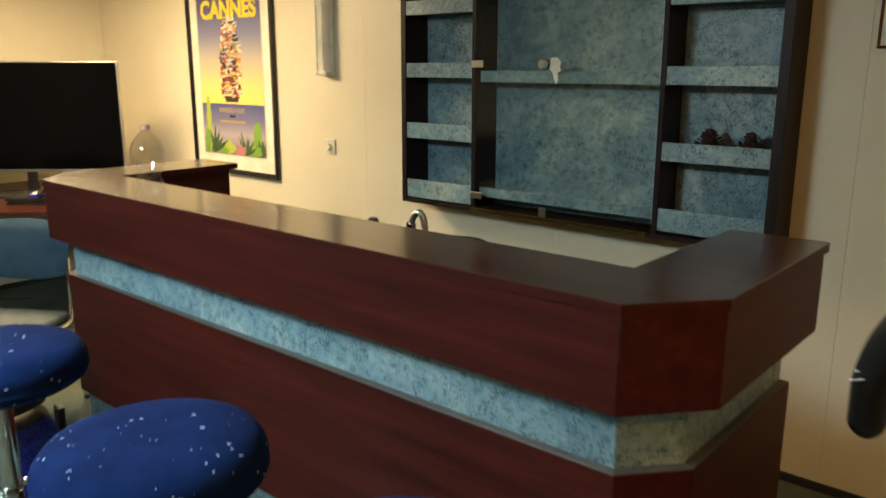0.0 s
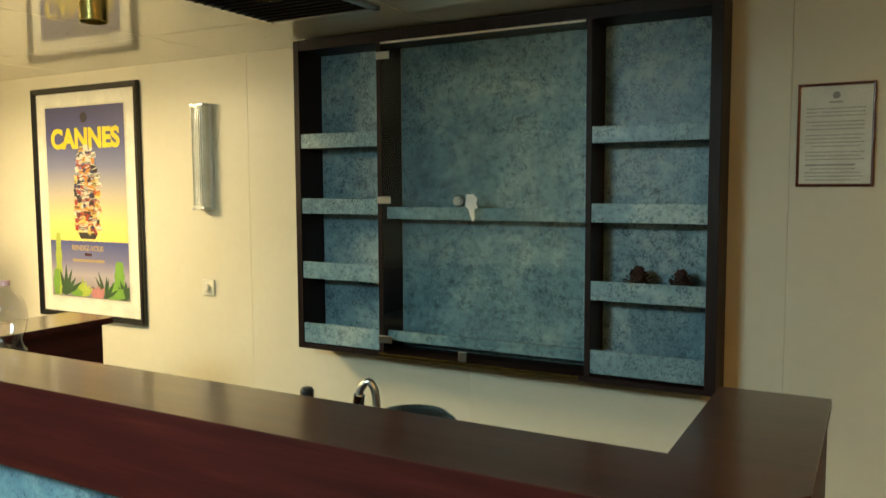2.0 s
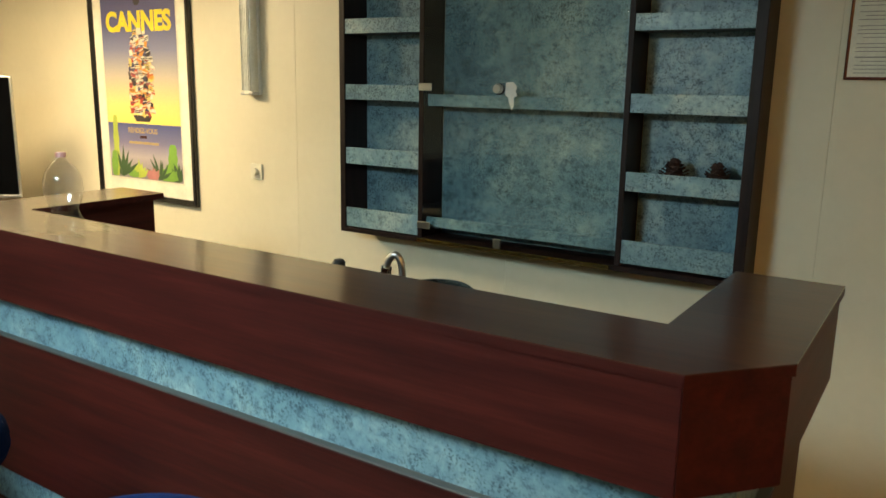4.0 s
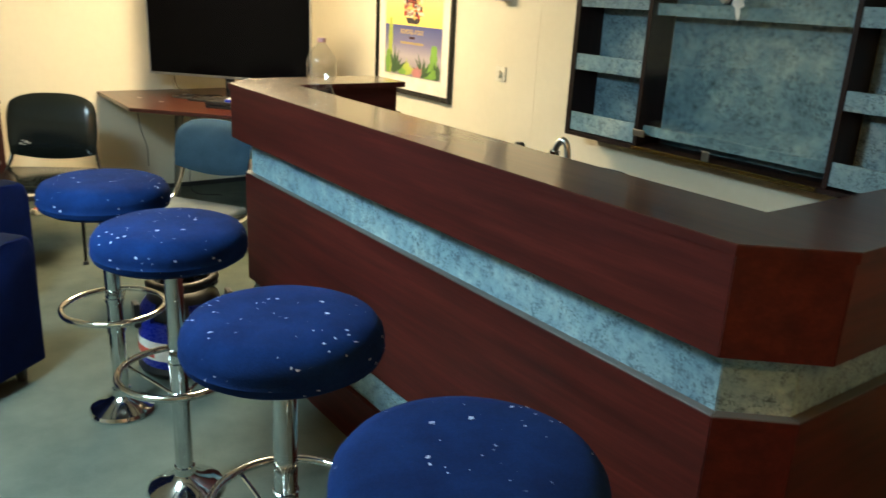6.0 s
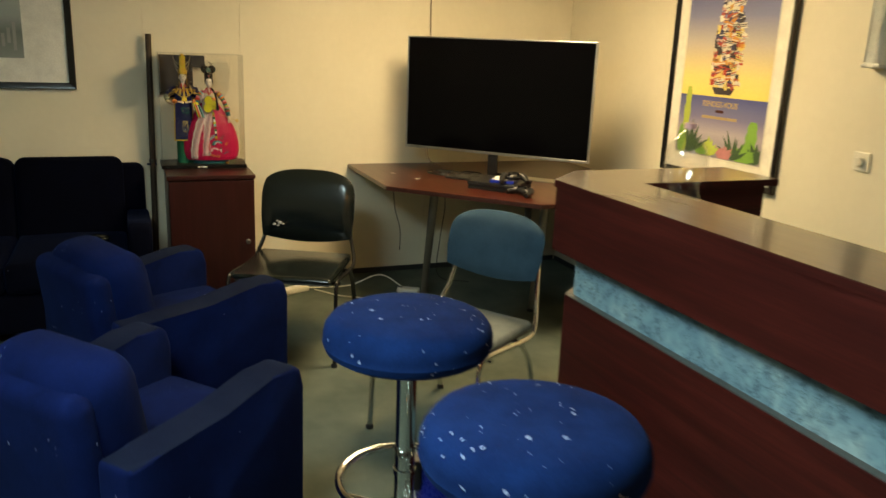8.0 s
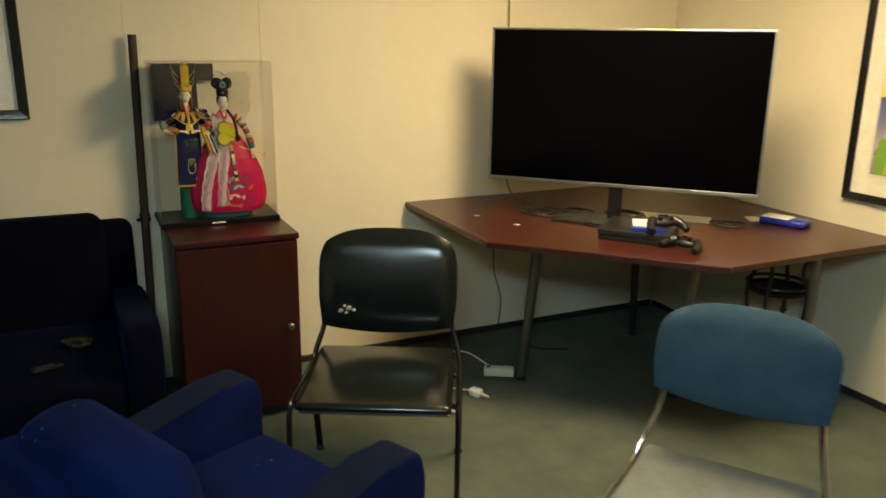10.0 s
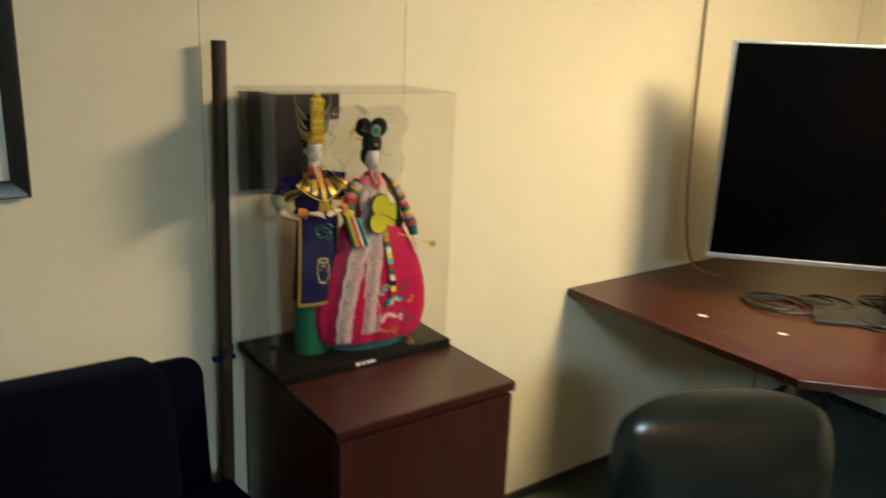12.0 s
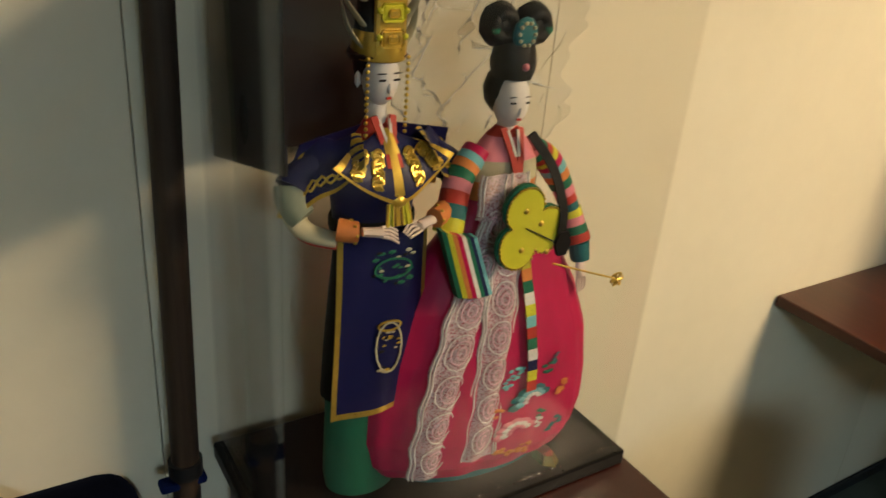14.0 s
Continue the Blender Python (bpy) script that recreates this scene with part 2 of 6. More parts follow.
M = {
    "wall": mottled("wall_panel", (0.67, 0.61, 0.46), (0.73, 0.67, 0.52), 1.3, 0.4, spec=0.35, fine=25, grain=0.12),
    "ceiling": lacquer(mottled("ceiling_panel", (0.66, 0.62, 0.50), (0.72, 0.68, 0.56), 1.1, 0.3, spec=0.5, fine=40, grain=0.1), 0.07, 2.1),
    "carpet": mottled("carpet", (0.066, 0.084, 0.071), (0.122, 0.14, 0.114), 2.6, 0.97, bump_by=0.004, spec=0.1, fine=190),
    "skirt": mottled("skirting_rubber", (0.012, 0.014, 0.016), (0.022, 0.024, 0.026), 6, 0.5),
    "bar_x": wood("bar_mahogany", (0.028, 0.0044, 0.0036), (0.054, 0.0078, 0.0058), (0.084, 0.0135, 0.0095), 0, 0.46, coat=0.0),
    "bar_y": wood("bar_mahogany_side", (0.028, 0.0044, 0.0036), (0.054, 0.0078, 0.0058), (0.084, 0.0135, 0.0095), 1, 0.46, coat=0.0),
    "bar_top": lacquer(wood("bar_mahogany_top", (0.04, 0.0125, 0.0065), (0.064, 0.021, 0.0105), (0.09, 0.032, 0.0155), 0, 0.4), 0.16, 1.5),
    "cab_z": wood("cabinet_mahogany", (0.023, 0.006, 0.0047), (0.032, 0.008, 0.0063), (0.044, 0.0112, 0.0085), 2, 0.3, pore=0.3),
    "desk": wood("desk_mahogany", (0.036, 0.008, 0.005), (0.05, 0.0115, 0.007), (0.068, 0.016, 0.0098), 0, 0.28, pore=0.3),
    "desk_edge": flat("desk_edge_band", (0.035, 0.012, 0.01), 0.35),
    "shelf_wood": wood("shelf_dark_wood", (0.009, 0.005, 0.005), (0.016, 0.0085, 0.008), (0.026, 0.013, 0.012), 2, 0.45, coat=0.0),
    "marble": marble("blue_sponge_laminate"),
    "alu": flat("aluminium", (0.55, 0.55, 0.54), 0.32, 1.0),
    "brass": flat("brass", (0.62, 0.48, 0.16), 0.22, 1.0),
    "chrome": flat("chrome", (0.72, 0.73, 0.72), 0.1, 1.0),
    "leg_steel": flat("dull_grey_steel", (0.17, 0.165, 0.15), 0.42, 0.85),
    "pole_wood": wood("weathered_pole_wood", (0.03, 0.02, 0.015), (0.05, 0.034, 0.024), (0.075, 0.052, 0.036), 2, 0.5, coat=0.0),
    "steel": flat("brushed_steel", (0.55, 0.54, 0.5), 0.3, 1.0),
    "velvet": velvet("blue_velour", (0.003, 0.0115, 0.055), (0.006, 0.025, 0.112), True, 0.42),
    "sofa": velvet("navy_velour", (0.0014, 0.0045, 0.031), (0.0028, 0.0092, 0.062), True, 0.6),
    # the navy velour once more, set close to black for the sofa alone
    "sofa_dark": velvet("near_black_navy_velour", (0.0006, 0.0009, 0.004), (0.001, 0.0016, 0.0075), True, 0.62),
    "worn": velvet("worn_velour", (0.0035, 0.0065, 0.02), (0.0085, 0.012, 0.028), False),
    "scuff": flat("torn_leather_lining", (0.42, 0.42, 0.4), 0.8),
    "leather": mottled("black_leather", (0.005, 0.007, 0.0065), (0.009, 0.012, 0.011), 12, 0.2, fine=220),
    "black": mottled("black_plastic", (0.008, 0.008, 0.009), (0.014, 0.014, 0.015), 14, 0.38),
    "black_frame": mottled("black_lacquer", (0.006, 0.006, 0.007), (0.012, 0.011, 0.011), 14, 0.25),
    "screen": mottled("screen_glass", (0.0008, 0.0007, 0.001), (0.0012, 0.001, 0.0014), 3, 0.12, spec=0.1),
    "chair_blue": velvet("teal_blue_cloth", (0.03, 0.06, 0.095), (0.048, 0.09, 0.13), False),
    "seat_grey": velvet("grey_cloth", (0.13, 0.145, 0.135), (0.19, 0.205, 0.185), False),
    "paper": flat("white_paper", (0.78, 0.77, 0.72), 0.7),
    "aged_paper": flat("aged_paper", (0.74, 0.74, 0.64), 0.6),
    "mat": flat("cream_mount_board", (0.80, 0.76, 0.64), 0.7),
    "ink_pale": flat("pale_ink", (0.28, 0.28, 0.26), 0.7),
    "red_frame": wood("red_brown_frame", (0.08, 0.018, 0.01), (0.12, 0.028, 0.015), (0.17, 0.045, 0.02), 2, 0.3),
    "plastic_white": flat("ivory_plastic", (0.72, 0.68, 0.55), 0.35),
    "white": flat("white_plastic", (0.75, 0.75, 0.72), 0.4),
    "diffuser": flat("ribbed_diffuser", (0.78, 0.77, 0.68), 0.2),
    "cable_white": flat("white_cable", (0.62, 0.6, 0.52), 0.45),
    "cable_tan": flat("tan_cable", (0.17, 0.125, 0.07), 0.5),
    "cable_black": flat("black_cable", (0.012, 0.012, 0.012), 0.45),
    "cone": mottled("pine_cone_scales", (0.016, 0.006, 0.005), (0.04, 0.014, 0.01), 60, 0.8),
    "glass": glass("clear_glass"),
    "acrylic": glass("clear_acrylic", (0.985, 0.982, 0.972), 0.05, 0.022),
    "pet": glass("clear_bottle_plastic", (0.975, 0.975, 0.975), 0.1, 0.13),
    "film": glass("cellophane", (0.96, 0.96, 0.95), 0.35, 0.1),
    "pink": flat("pink_cap", (0.75, 0.42, 0.4), 0.4),
    "vac_blue": flat("vacuum_blue_plastic", (0.012, 0.025, 0.30), 0.28),
    "red": flat("red_print", (0.62, 0.10, 0.07), 0.5),
    "bike_grey": flat("grey_painted_steel", (0.11, 0.105, 0.095), 0.4, 0.3),
    "lamp_warm": glow("warm_lamp_cover", (1.0, 0.78, 0.45), 46.0),
    "lamp_cool": glow("cool_lamp_cover", (0.7, 0.95, 1.0), 46.0),
    "lamp_amber": glow("amber_lamp_cover", (1.0, 0.46, 0.11), 40.0),
    "base_black": mottled("base_board_lacquer", (0.004, 0.004, 0.004), (0.008, 0.007, 0.007), 10, 0.3, spec=0.15),
    "vent_dark": mottled("vent_dark_inside", (0.012, 0.011, 0.012), (0.02, 0.018, 0.018), 20, 0.6),
}


# ---- building helpers ----
def thing(name, m, label, category, group="", kind=""):
    ob = new(name)
    ob.empty_display_size = 0.1
    ob.matrix_basis = m
    return tagged(ob, label, category, group, kind)


def mesh_of(name, bm, mats, sharp=0.6):
    bmesh.ops.recalc_face_normals(bm, faces=bm.faces)
    for e in bm.edges:
        e.smooth = len(e.link_faces) == 2 and e.calc_face_angle(0) < sharp
    flat_layer = bm.faces.layers.int.get("flat")
    for f in bm.faces:
        f.smooth = not (flat_layer and f[flat_layer])
    me = bpy.data.meshes.new(name)
    bm.to_mesh(me)
    bm.free()
    for m in mats if isinstance(mats, (list, tuple)) else [mats]:
        me.materials.append(m)
    return me


def part(name, bm, material, parent=None, label="", m=None):
    ob = new(name, mesh_of(name, bm, material))
    if parent:
        ob.parent = parent
    if m:
        ob.matrix_basis = m
    return tagged(ob, label)


def again(ob, m, parent):
    """The same mesh once more, as an object of its own."""
    o = new(ob.name, ob.data)
    o.parent, o.matrix_basis = parent, m
    return o


def box(x0, x1, y0, y1, z0, z1, bev=0.0, seg=2, bm=None, slot=0):
    bm = bm or bmesh.new()
    flat_layer = bm.faces.layers.int.get("flat") or bm.faces.layers.int.new("flat")
    before = set(bm.faces)
    g = bmesh.ops.create_cube(bm, size=1.0, matrix=Matrix.Translation(((x0 + x1) / 2, (y0 + y1) / 2, (z0 + z1) / 2)) @ Matrix.Diagonal((abs(x1 - x0), abs(y1 - y0), abs(z1 - z0), 1)))
    if bev:
        bmesh.ops.bevel(bm, geom=list({e for v in g["verts"] for e in v.link_edges}), offset=bev, segments=seg, profile=0.5, affect="EDGES")
    for f in set(bm.faces) - before:
        f.material_index = slot
        f[flat_layer] = int(seg <= 2)
    return bm


def prism(poly, z0, z1, bev=0.0, seg=2, bm=None, slot=0):
    bm = bm or bmesh.new()
    flat_layer = bm.faces.layers.int.get("flat") or bm.faces.layers.int.new("flat")
    before = set(bm.faces)
    low = [bm.verts.new((x, y, z0)) for x, y in poly]
    top = [bm.verts.new((x, y, z1)) for x, y in poly]
    made = [bm.faces.new(low[::-1]), bm.faces.new(top)]
    for i in range(len(poly)):
        j = (i + 1) % len(poly)
        made.append(bm.faces.new((low[i], low[j], top[j], top[i])))
    if bev:
        bmesh.ops.bevel(bm, geom=list({e for f in made for e in f.edges}), offset=bev, segments=seg, profile=0.5, affect="EDGES")
    for f in set(bm.faces) - before:
        f.material_index = slot
        f[flat_layer] = int(seg <= 2)
    return bm


def lathe(profile, steps=28, bm=None, at=(0, 0, 0), squash=(1, 1), slot=0, turn=None):
    """Rings of (radius, height) turned round z."""
    bm = bm or bmesh.new()
    rings, made = [], []
    turn = turn or Matrix.Identity(4)
    for r, z in profile:
        ring = []
        for k in range(1 if r < 1e-6 else steps):
            a = 2 * math.pi * k / steps
            p = turn @ Vector((r * math.cos(a) * squash[0], r * math.sin(a) * squash[1], z))
            ring.append(bm.verts.new(p + Vector(at)))
        rings.append(ring)
    for a, b in zip(rings, rings[1:]):
        for k in range(steps):
            j = (k + 1) % steps
            if len(a) == 1 and len(b) == 1:
                continue
            vs = [a[0], b[j], b[k]] if len(a) == 1 else [a[k], a[j], b[0]] if len(b) == 1 else [a[k], a[j], b[j], b[k]]
            made.append(bm.faces.new(vs))
    for f in made:
        f.material_index = slot
    return bm


def bent(points, samples=6):
    """A smooth line through points."""
    p = [Vector(q) for q in points]
    p = [p[0] * 2 - p[1]] + p + [p[-1] * 2 - p[-2]]
    out = []
    for i in range(1, len(p) - 2):
        for s in range(samples):
            t = s / samples
            out.append(0.5 * ((2 * p[i]) + (p[i + 1] - p[i - 1]) * t + (2 * p[i - 1] - 5 * p[i] + 4 * p[i + 1] - p[i + 2]) * t * t + (3 * p[i] - p[i - 1] - 3 * p[i + 1] + p[i + 2]) * t ** 3))
    return out + [p[-2]]


def tube(points, r, steps=10, bm=None, closed=False, flat_by=1.0, slot=0, taper=None):
    """A pipe along points; flat_by squeezes its section."""
    bm = bm or bmesh.new()
    pts = [Vector(p) for p in points]
    n = len(pts)
    rings, made = [], []
    side = None
    for i, p in enumerate(pts):
        a = pts[(i - 1) % n] if closed or i else p
        b = pts[(i + 1) % n] if closed or i < n - 1 else p
        d = (b - a).normalized()
        if side is None:
            up = Vector((0, 0, 1)) if abs(d.z) < 0.9 else Vector((1, 0, 0))
            side = d.cross(up).normalized()
        side = (side - d * side.dot(d)).normalized()
        up = d.cross(side)
        rr = r if taper is None else r + (taper - r) * i / (n - 1)
        rings.append([bm.verts.new(p + side * (rr * math.cos(2 * math.pi * k / steps)) + up * (rr * flat_by * math.sin(2 * math.pi * k / steps))) for k in range(steps)])
    for i in range(n if closed else n - 1):
        a, b = rings[i], rings[(i + 1) % n]
        for k in range(steps):
            j = (k + 1) % steps
            made.append(bm.faces.new((a[k], a[j], b[j], b[k])))
    if not closed:
        made += [bm.faces.new(rings[0][::-1]), bm.faces.new(rings[-1])]
    for f in made:
        f.material_index = slot
    return bm


def text(name, body, size, material, parent, m, depth=0.0006, bold=0.0, label="", spread=1.0):
    """Lettering with the built-in font, as a mesh."""
    c = bpy.data.curves.new(name, "FONT")
    c.body, c.size, c.extrude, c.offset, c.align_x, c.align_y, c.space_character = body, size, depth, bold, "CENTER", "CENTER", spread
    tmp = new(name, c)
    me = bpy.data.meshes.new_from_object(tmp.evaluated_get(bpy.context.evaluated_depsgraph_get()))
    bpy.data.objects.remove(tmp)
    me.materials.clear()
    me.materials.append(material)
    ob = new(name, me)
    ob.parent, ob.matrix_basis = parent, m
    return tagged(ob, label)


def setting(name, bm, material, label, category="", kind="structure"):
    return tagged(part(name, bm, material), label, category or name.split("_")[0], kind=kind)


# ---- the room ----
floor = setting("floor", box(WALL_X - 0.1, EAST + 0.1, SOUTH - 0.1, WALL_Y + 0.1, -0.12, 0.0), M["carpet"], "worn grey-green fitted carpet with darker blotches", "carpet")
ceil_bm = box(WALL_X - 0.1, EAST + 0.1, SOUTH - 0.1, WALL_Y + 0.1, CEIL + 0.006, CEIL + 0.12, slot=1)
xs = [WALL_X - 0.1, -3.87, -2.668, -1.468, -0.268, 0.932, EAST + 0.1]
ys = [SOUTH - 0.1, -1.84, -0.64, 0.56, 1.76, 2.96, WALL_Y + 0.1]
for xa, xb in zip(xs, xs[1:]):
    for ya, yb in zip(ys, ys[1:]):
        box(xa + 0.0022, xb - 0.0022, ya + 0.0022, yb - 0.0022, CEIL, CEIL + 0.0055, 0.0008, 1, ceil_bm)
setting("ceiling", ceil_bm, [M["ceiling"], M["skirt"]], "glossy cream ceiling panels with thin dark joints", "ceiling")


def wall(name, bm, label, edges, along, face, out):
    """A wall core with tall panels set before it, thin gaps between them."""
    w = setting(name, bm, M["wall"], label, "wall")
    for a, b in zip(edges, edges[1:]):
        lo, hi = sorted((face, face + out * 0.008))
        if along == "x":
            part("panel", box(a + 0.0004, b - 0.0004, lo, hi, 0.0, CEIL, 0.0006, 1), M["wall"], w)
        else:
            part("panel", box(lo, hi, a + 0.0006, b - 0.0006, 0.0, CEIL, 0.0008, 1), M["wall"], w)
    return w


wall("wall_north", box(WALL_X - 0.1, EAST + 0.1, WALL_Y + 0.0085, WALL_Y + 0.1, 0, CEIL), "cream laminated wall panels with thin vertical joints", [WALL_X, -3.79, -2.59, -1.39, -0.19, 1.01, EAST], "x", WALL_Y, 1)
wall("wall_west", box(WALL_X - 0.1, WALL_X - 0.0085, SOUTH, WALL_Y, 0, CEIL), "cream laminated wall panels with thin vertical joints", [SOUTH, -1.74, -0.54, 0.652, 1.195, 2.41, WALL_Y], "y", WALL_X, -1)
wall("wall_south", box(WALL_X - 0.1, EAST + 0.1, SOUTH - 0.1, SOUTH - 0.0085, 0, CEIL), "plain cream panelled wall", [WALL_X, -4.2, -3.0, -1.8, -0.6, 0.6, EAST], "x", SOUTH, -1)
wall("wall_east", box(EAST + 0.0085, EAST + 0.1, SOUTH, WALL_Y, 0, CEIL), "plain cream panelled wall", [SOUTH, -0.8, 0.4, 1.6, WALL_Y], "y", EAST, 1)
setting("baseboard_north", box(WALL_X + 0.014, EAST, WALL_Y - 0.012, WALL_Y - 0.001, 0.0, 0.035, 0.003, 1), M["skirt"], "low black rubber skirting strip", "baseboard")
setting("baseboard_west", box(WALL_X + 0.001, WALL_X + 0.012, SOUTH, WALL_Y - 0.014, 0.0, 0.035, 0.003, 1), M["skirt"], "low black rubber skirting strip", "baseboard")


def panel_lamp(where, half, mat, label):
    t = thing("panel_lamp", pose(where[0], where[1], CEIL), label, "ceiling lamp")
    part("housing", box(-half - 0.02, half + 0.02, -half - 0.02, half + 0.02, -0.045, -0.0005, 0.008), M["white"], t)
    part("diffuser", box(-half, half, -half, half, -0.13, -0.046, 0.006), mat, t)
    return t


panel_lamp(WARM_AT, 0.3, M["lamp_warm"], "square warm white ceiling lamp, switched on")
panel_lamp(COOL_AT, 0.3, M["lamp_cool"], "square cool white ceiling lamp, switched on")
panel_lamp(EAST_AT, 0.14, M["lamp_amber"], "small square amber ceiling lamp, switched on")


def downlight(x, y):
    t = thing("downlight", pose(x, y, CEIL), "polished brass cylinder downlight hanging from the ceiling, unlit", "downlight", "brass downlights over the bar")
    part("tube", lathe([(0.0, -0.0005), (0.043, -0.0005), (0.043, -0.118), (0.0405, -0.12), (0.039, -0.118), (0.039, -0.03), (0.0, -0.03)], 32), M["brass"], t)
    part("bulb", lathe([(0.0, -0.031), (0.022, -0.035), (0.034, -0.075), (0.03, -0.083), (0.0, -0.086)], 20), M["diffuser"], t)
    return t


d0 = downlight(-2.094, 2.262)
for k in (-1, 1, 2):
    copy_thing(d0, pose(-2.094 + 0.684 * k, 2.262 + 0.024 * k, CEIL))

vent = thing("ceiling_vent", pose(-1.745, 2.73, CEIL), "square black ceiling grille in an aluminium frame", "ceiling vent")
for a in range(4):
    part("frame", box(-0.25, 0.25, 0.222, 0.25, -0.014, -0.0005, 0.003), M["alu"], vent, m=pose(0, 0, 0, 0, 0, 90 * a))
part("backing", box(-0.222, 0.222, -0.222, 0.222, -0.004, -0.0008), M["vent_dark"], vent)
slat = None
for k in range(11):
    m = pose(0, -0.2 + 0.04 * k, -0.009, 35)
    slat = part("slat", box(-0.221, 0.221, -0.014, 0.014, -0.0008, 0.0008), M["vent_dark"], vent, m=m) if slat is None else again(slat, m, vent)

# ---- the bar ----
OUT = [(-2.456, 1.722), (-0.133, 1.722), (0.0, 1.878), (0.0, 2.485), (-0.235, 2.485), (-0.235, 1.965), (-2.345, 1.965), (-2.345, 2.485), (-2.6, 2.485), (-2.6, 1.88)]
bar = thing("bar_counter", pose(0, 0, 0), "dark mahogany bar counter with blue sponge-patterned bands", "bar counter", kind="")
part("countertop", prism(OUT, 1.1475, 1.15), M["bar_top"], bar, "glossy dark mahogany top")
part("top_edge", prism(OUT, 1.128, 1.1474), M["bar_x"], bar)


corners = [(-2.6, 2.47), (-2.6, 1.88), (-2.456, 1.722), (-0.133, 1.722), (0.0, 1.878), (0.0, 2.47)]


def ring(inset):
    """The bar's outer line, moved inwards."""
    out = []
    for i, c in enumerate(corners):
        c = Vector(c)
        prev = Vector(corners[i - 1]) if i else None
        nxt = Vector(corners[i + 1]) if i < len(corners) - 1 else None
        ns = []
        for u, v in ((prev, c), (c, nxt)):
            if u is not None and v is not None:
                d = (v - u).normalized()
                ns.append(Vector((-d.y, d.x)))
        n = sum(ns, Vector((0, 0))).normalized()
        out.append(c + n * inset / n.dot(ns[0]))
    return out


def band(z0, z1, inset, thick, name, label, mat_front, mat_side):
    o, i = ring(inset), ring(inset + thick)
    for k in range(5):
        mat = mat_front if k in (1, 2, 3) else mat_side
        gap = (Vector(o[k + 1]) - Vector(o[k])).normalized() * 0.0006
        part(name, prism([tuple(o[k] + gap), tuple(o[k + 1] - gap), tuple(i[k + 1] - gap), tuple(i[k] + gap)], z0, z1, 0.001, 1), mat, bar, label)


band(0.935, 1.1275, 0.006, 0.02, "apron_board", "", M["bar_x"], M["bar_y"])
band(0.33, 0.79, 0.052, 0.02, "front_board", "", M["bar_x"], M["bar_y"])
band(0.785, 0.934, 0.076, 0.016, "blue_band", "blue sponge-patterned laminate band", M["marble"], M["marble"])
band(0.7905, 0.793, 0.053, 0.03, "edge_strip", "thin dark metal edge strip", M["bike_grey"], M["bike_grey"])
band(0.195, 0.3295, 0.076, 0.016, "blue_band", "blue sponge-patterned laminate band", M["marble"], M["marble"])
band(0.0, 0.1945, 0.058, 0.02, "plinth_board", "", M["bar_x"], M["bar_y"])
part("underside", prism([(-2.59, 1.885), (-2.45, 1.73), (-0.138, 1.73), (-0.008, 1.883), (-0.008, 2.46), (-0.225, 2.46), (-0.225, 1.95), (-2.355, 1.95), (-2.355, 2.46), (-2.59, 2.46)], 0.9345, 0.94), M["bar_x"], bar)
part("inner_board", box(-2.325, -0.255, 1.935, 1.95, 0.0, 1.1275), M["bar_x"], bar)
part("inner_board", box(-2.39, -2.375, 1.951, 2.46, 0.0, 1.1275), M["bar_y"], bar)
part("inner_board", box(-0.225, -0.21, 1.951, 2.46, 0.0, 1.1275), M["bar_y"], bar)
part("end_board", box(-2.52, -2.391, 2.445, 2.46, 0.0, 1.1275), M["bar_x"], bar)
part("end_board", box(-0.209, -0.095, 2.445, 2.46, 0.0, 1.1275), M["bar_x"], bar)
part("worktop", box(-2.37, -0.23, 1.953, 2.42, 0.86, 0.89, 0.003), M["steel"], bar, "steel work surface behind the bar")

# things behind the bar
tap = thing("kitchen_tap", pose(-0.965, 2.14, 0.89), "chrome swan-neck tap beside the bar sink", "tap")
part("base", lathe([(0, 0), (0.028, 0), (0.026, 0.012), (0.017, 0.03), (0.0, 0.032)], 20), M["chrome"], tap)
neck = bent([(0.0, 0, 0.02), (0.002, 0, 0.15), (-0.004, 0, 0.235), (-0.02, -0.004, 0.26), (-0.038, -0.008, 0.245), (-0.044, -0.01, 0.225)], 6)
part("spout", tube(neck, 0.0095, 12), M["steel"], tap)
part("aerator", lathe([(0, -0.02), (0.012, -0.02), (0.0145, -0.012), (0.0145, 0.012), (0.0, 0.014)], 16), M["chrome"], tap, m=pose(-0.045, -0.0105, 0.215, 0, 10))
pump = thing("bottle_pump", pose(-1.185, 2.15, 0.89) @ Matrix.Scale(0.9, 4), "dark plastic bottle behind the bar", "bottle")
part("body", lathe([(0, 0), (0.03, 0), (0.031, 0.01), (0.031, 0.15), (0.018, 0.19), (0.0, 0.192)], 20), M["black"], pump)
part("cap", lathe([(0, 0.193), (0.019, 0.193), (0.02, 0.235), (0.014, 0.243), (0, 0.244)], 16), M["black"], pump)
pot = thing("cooking_pot", pose(-0.9, 2.2, 0.8905) @ Matrix.Diagonal((1, 1, 0.9, 1)), "black round pot standing behind the bar", "pot")
part("body", lathe([(0, 0.0), (0.095, 0.0), (0.104, 0.012), (0.104, 0.165), (0.0, 0.17)], 30), M["black_frame"], pot)
part("lid", lathe([(0.106, 0.17), (0.106, 0.177), (0.085, 0.196), (0.04, 0.208), (0.0, 0.21)], 30), M["black_frame"], pot)

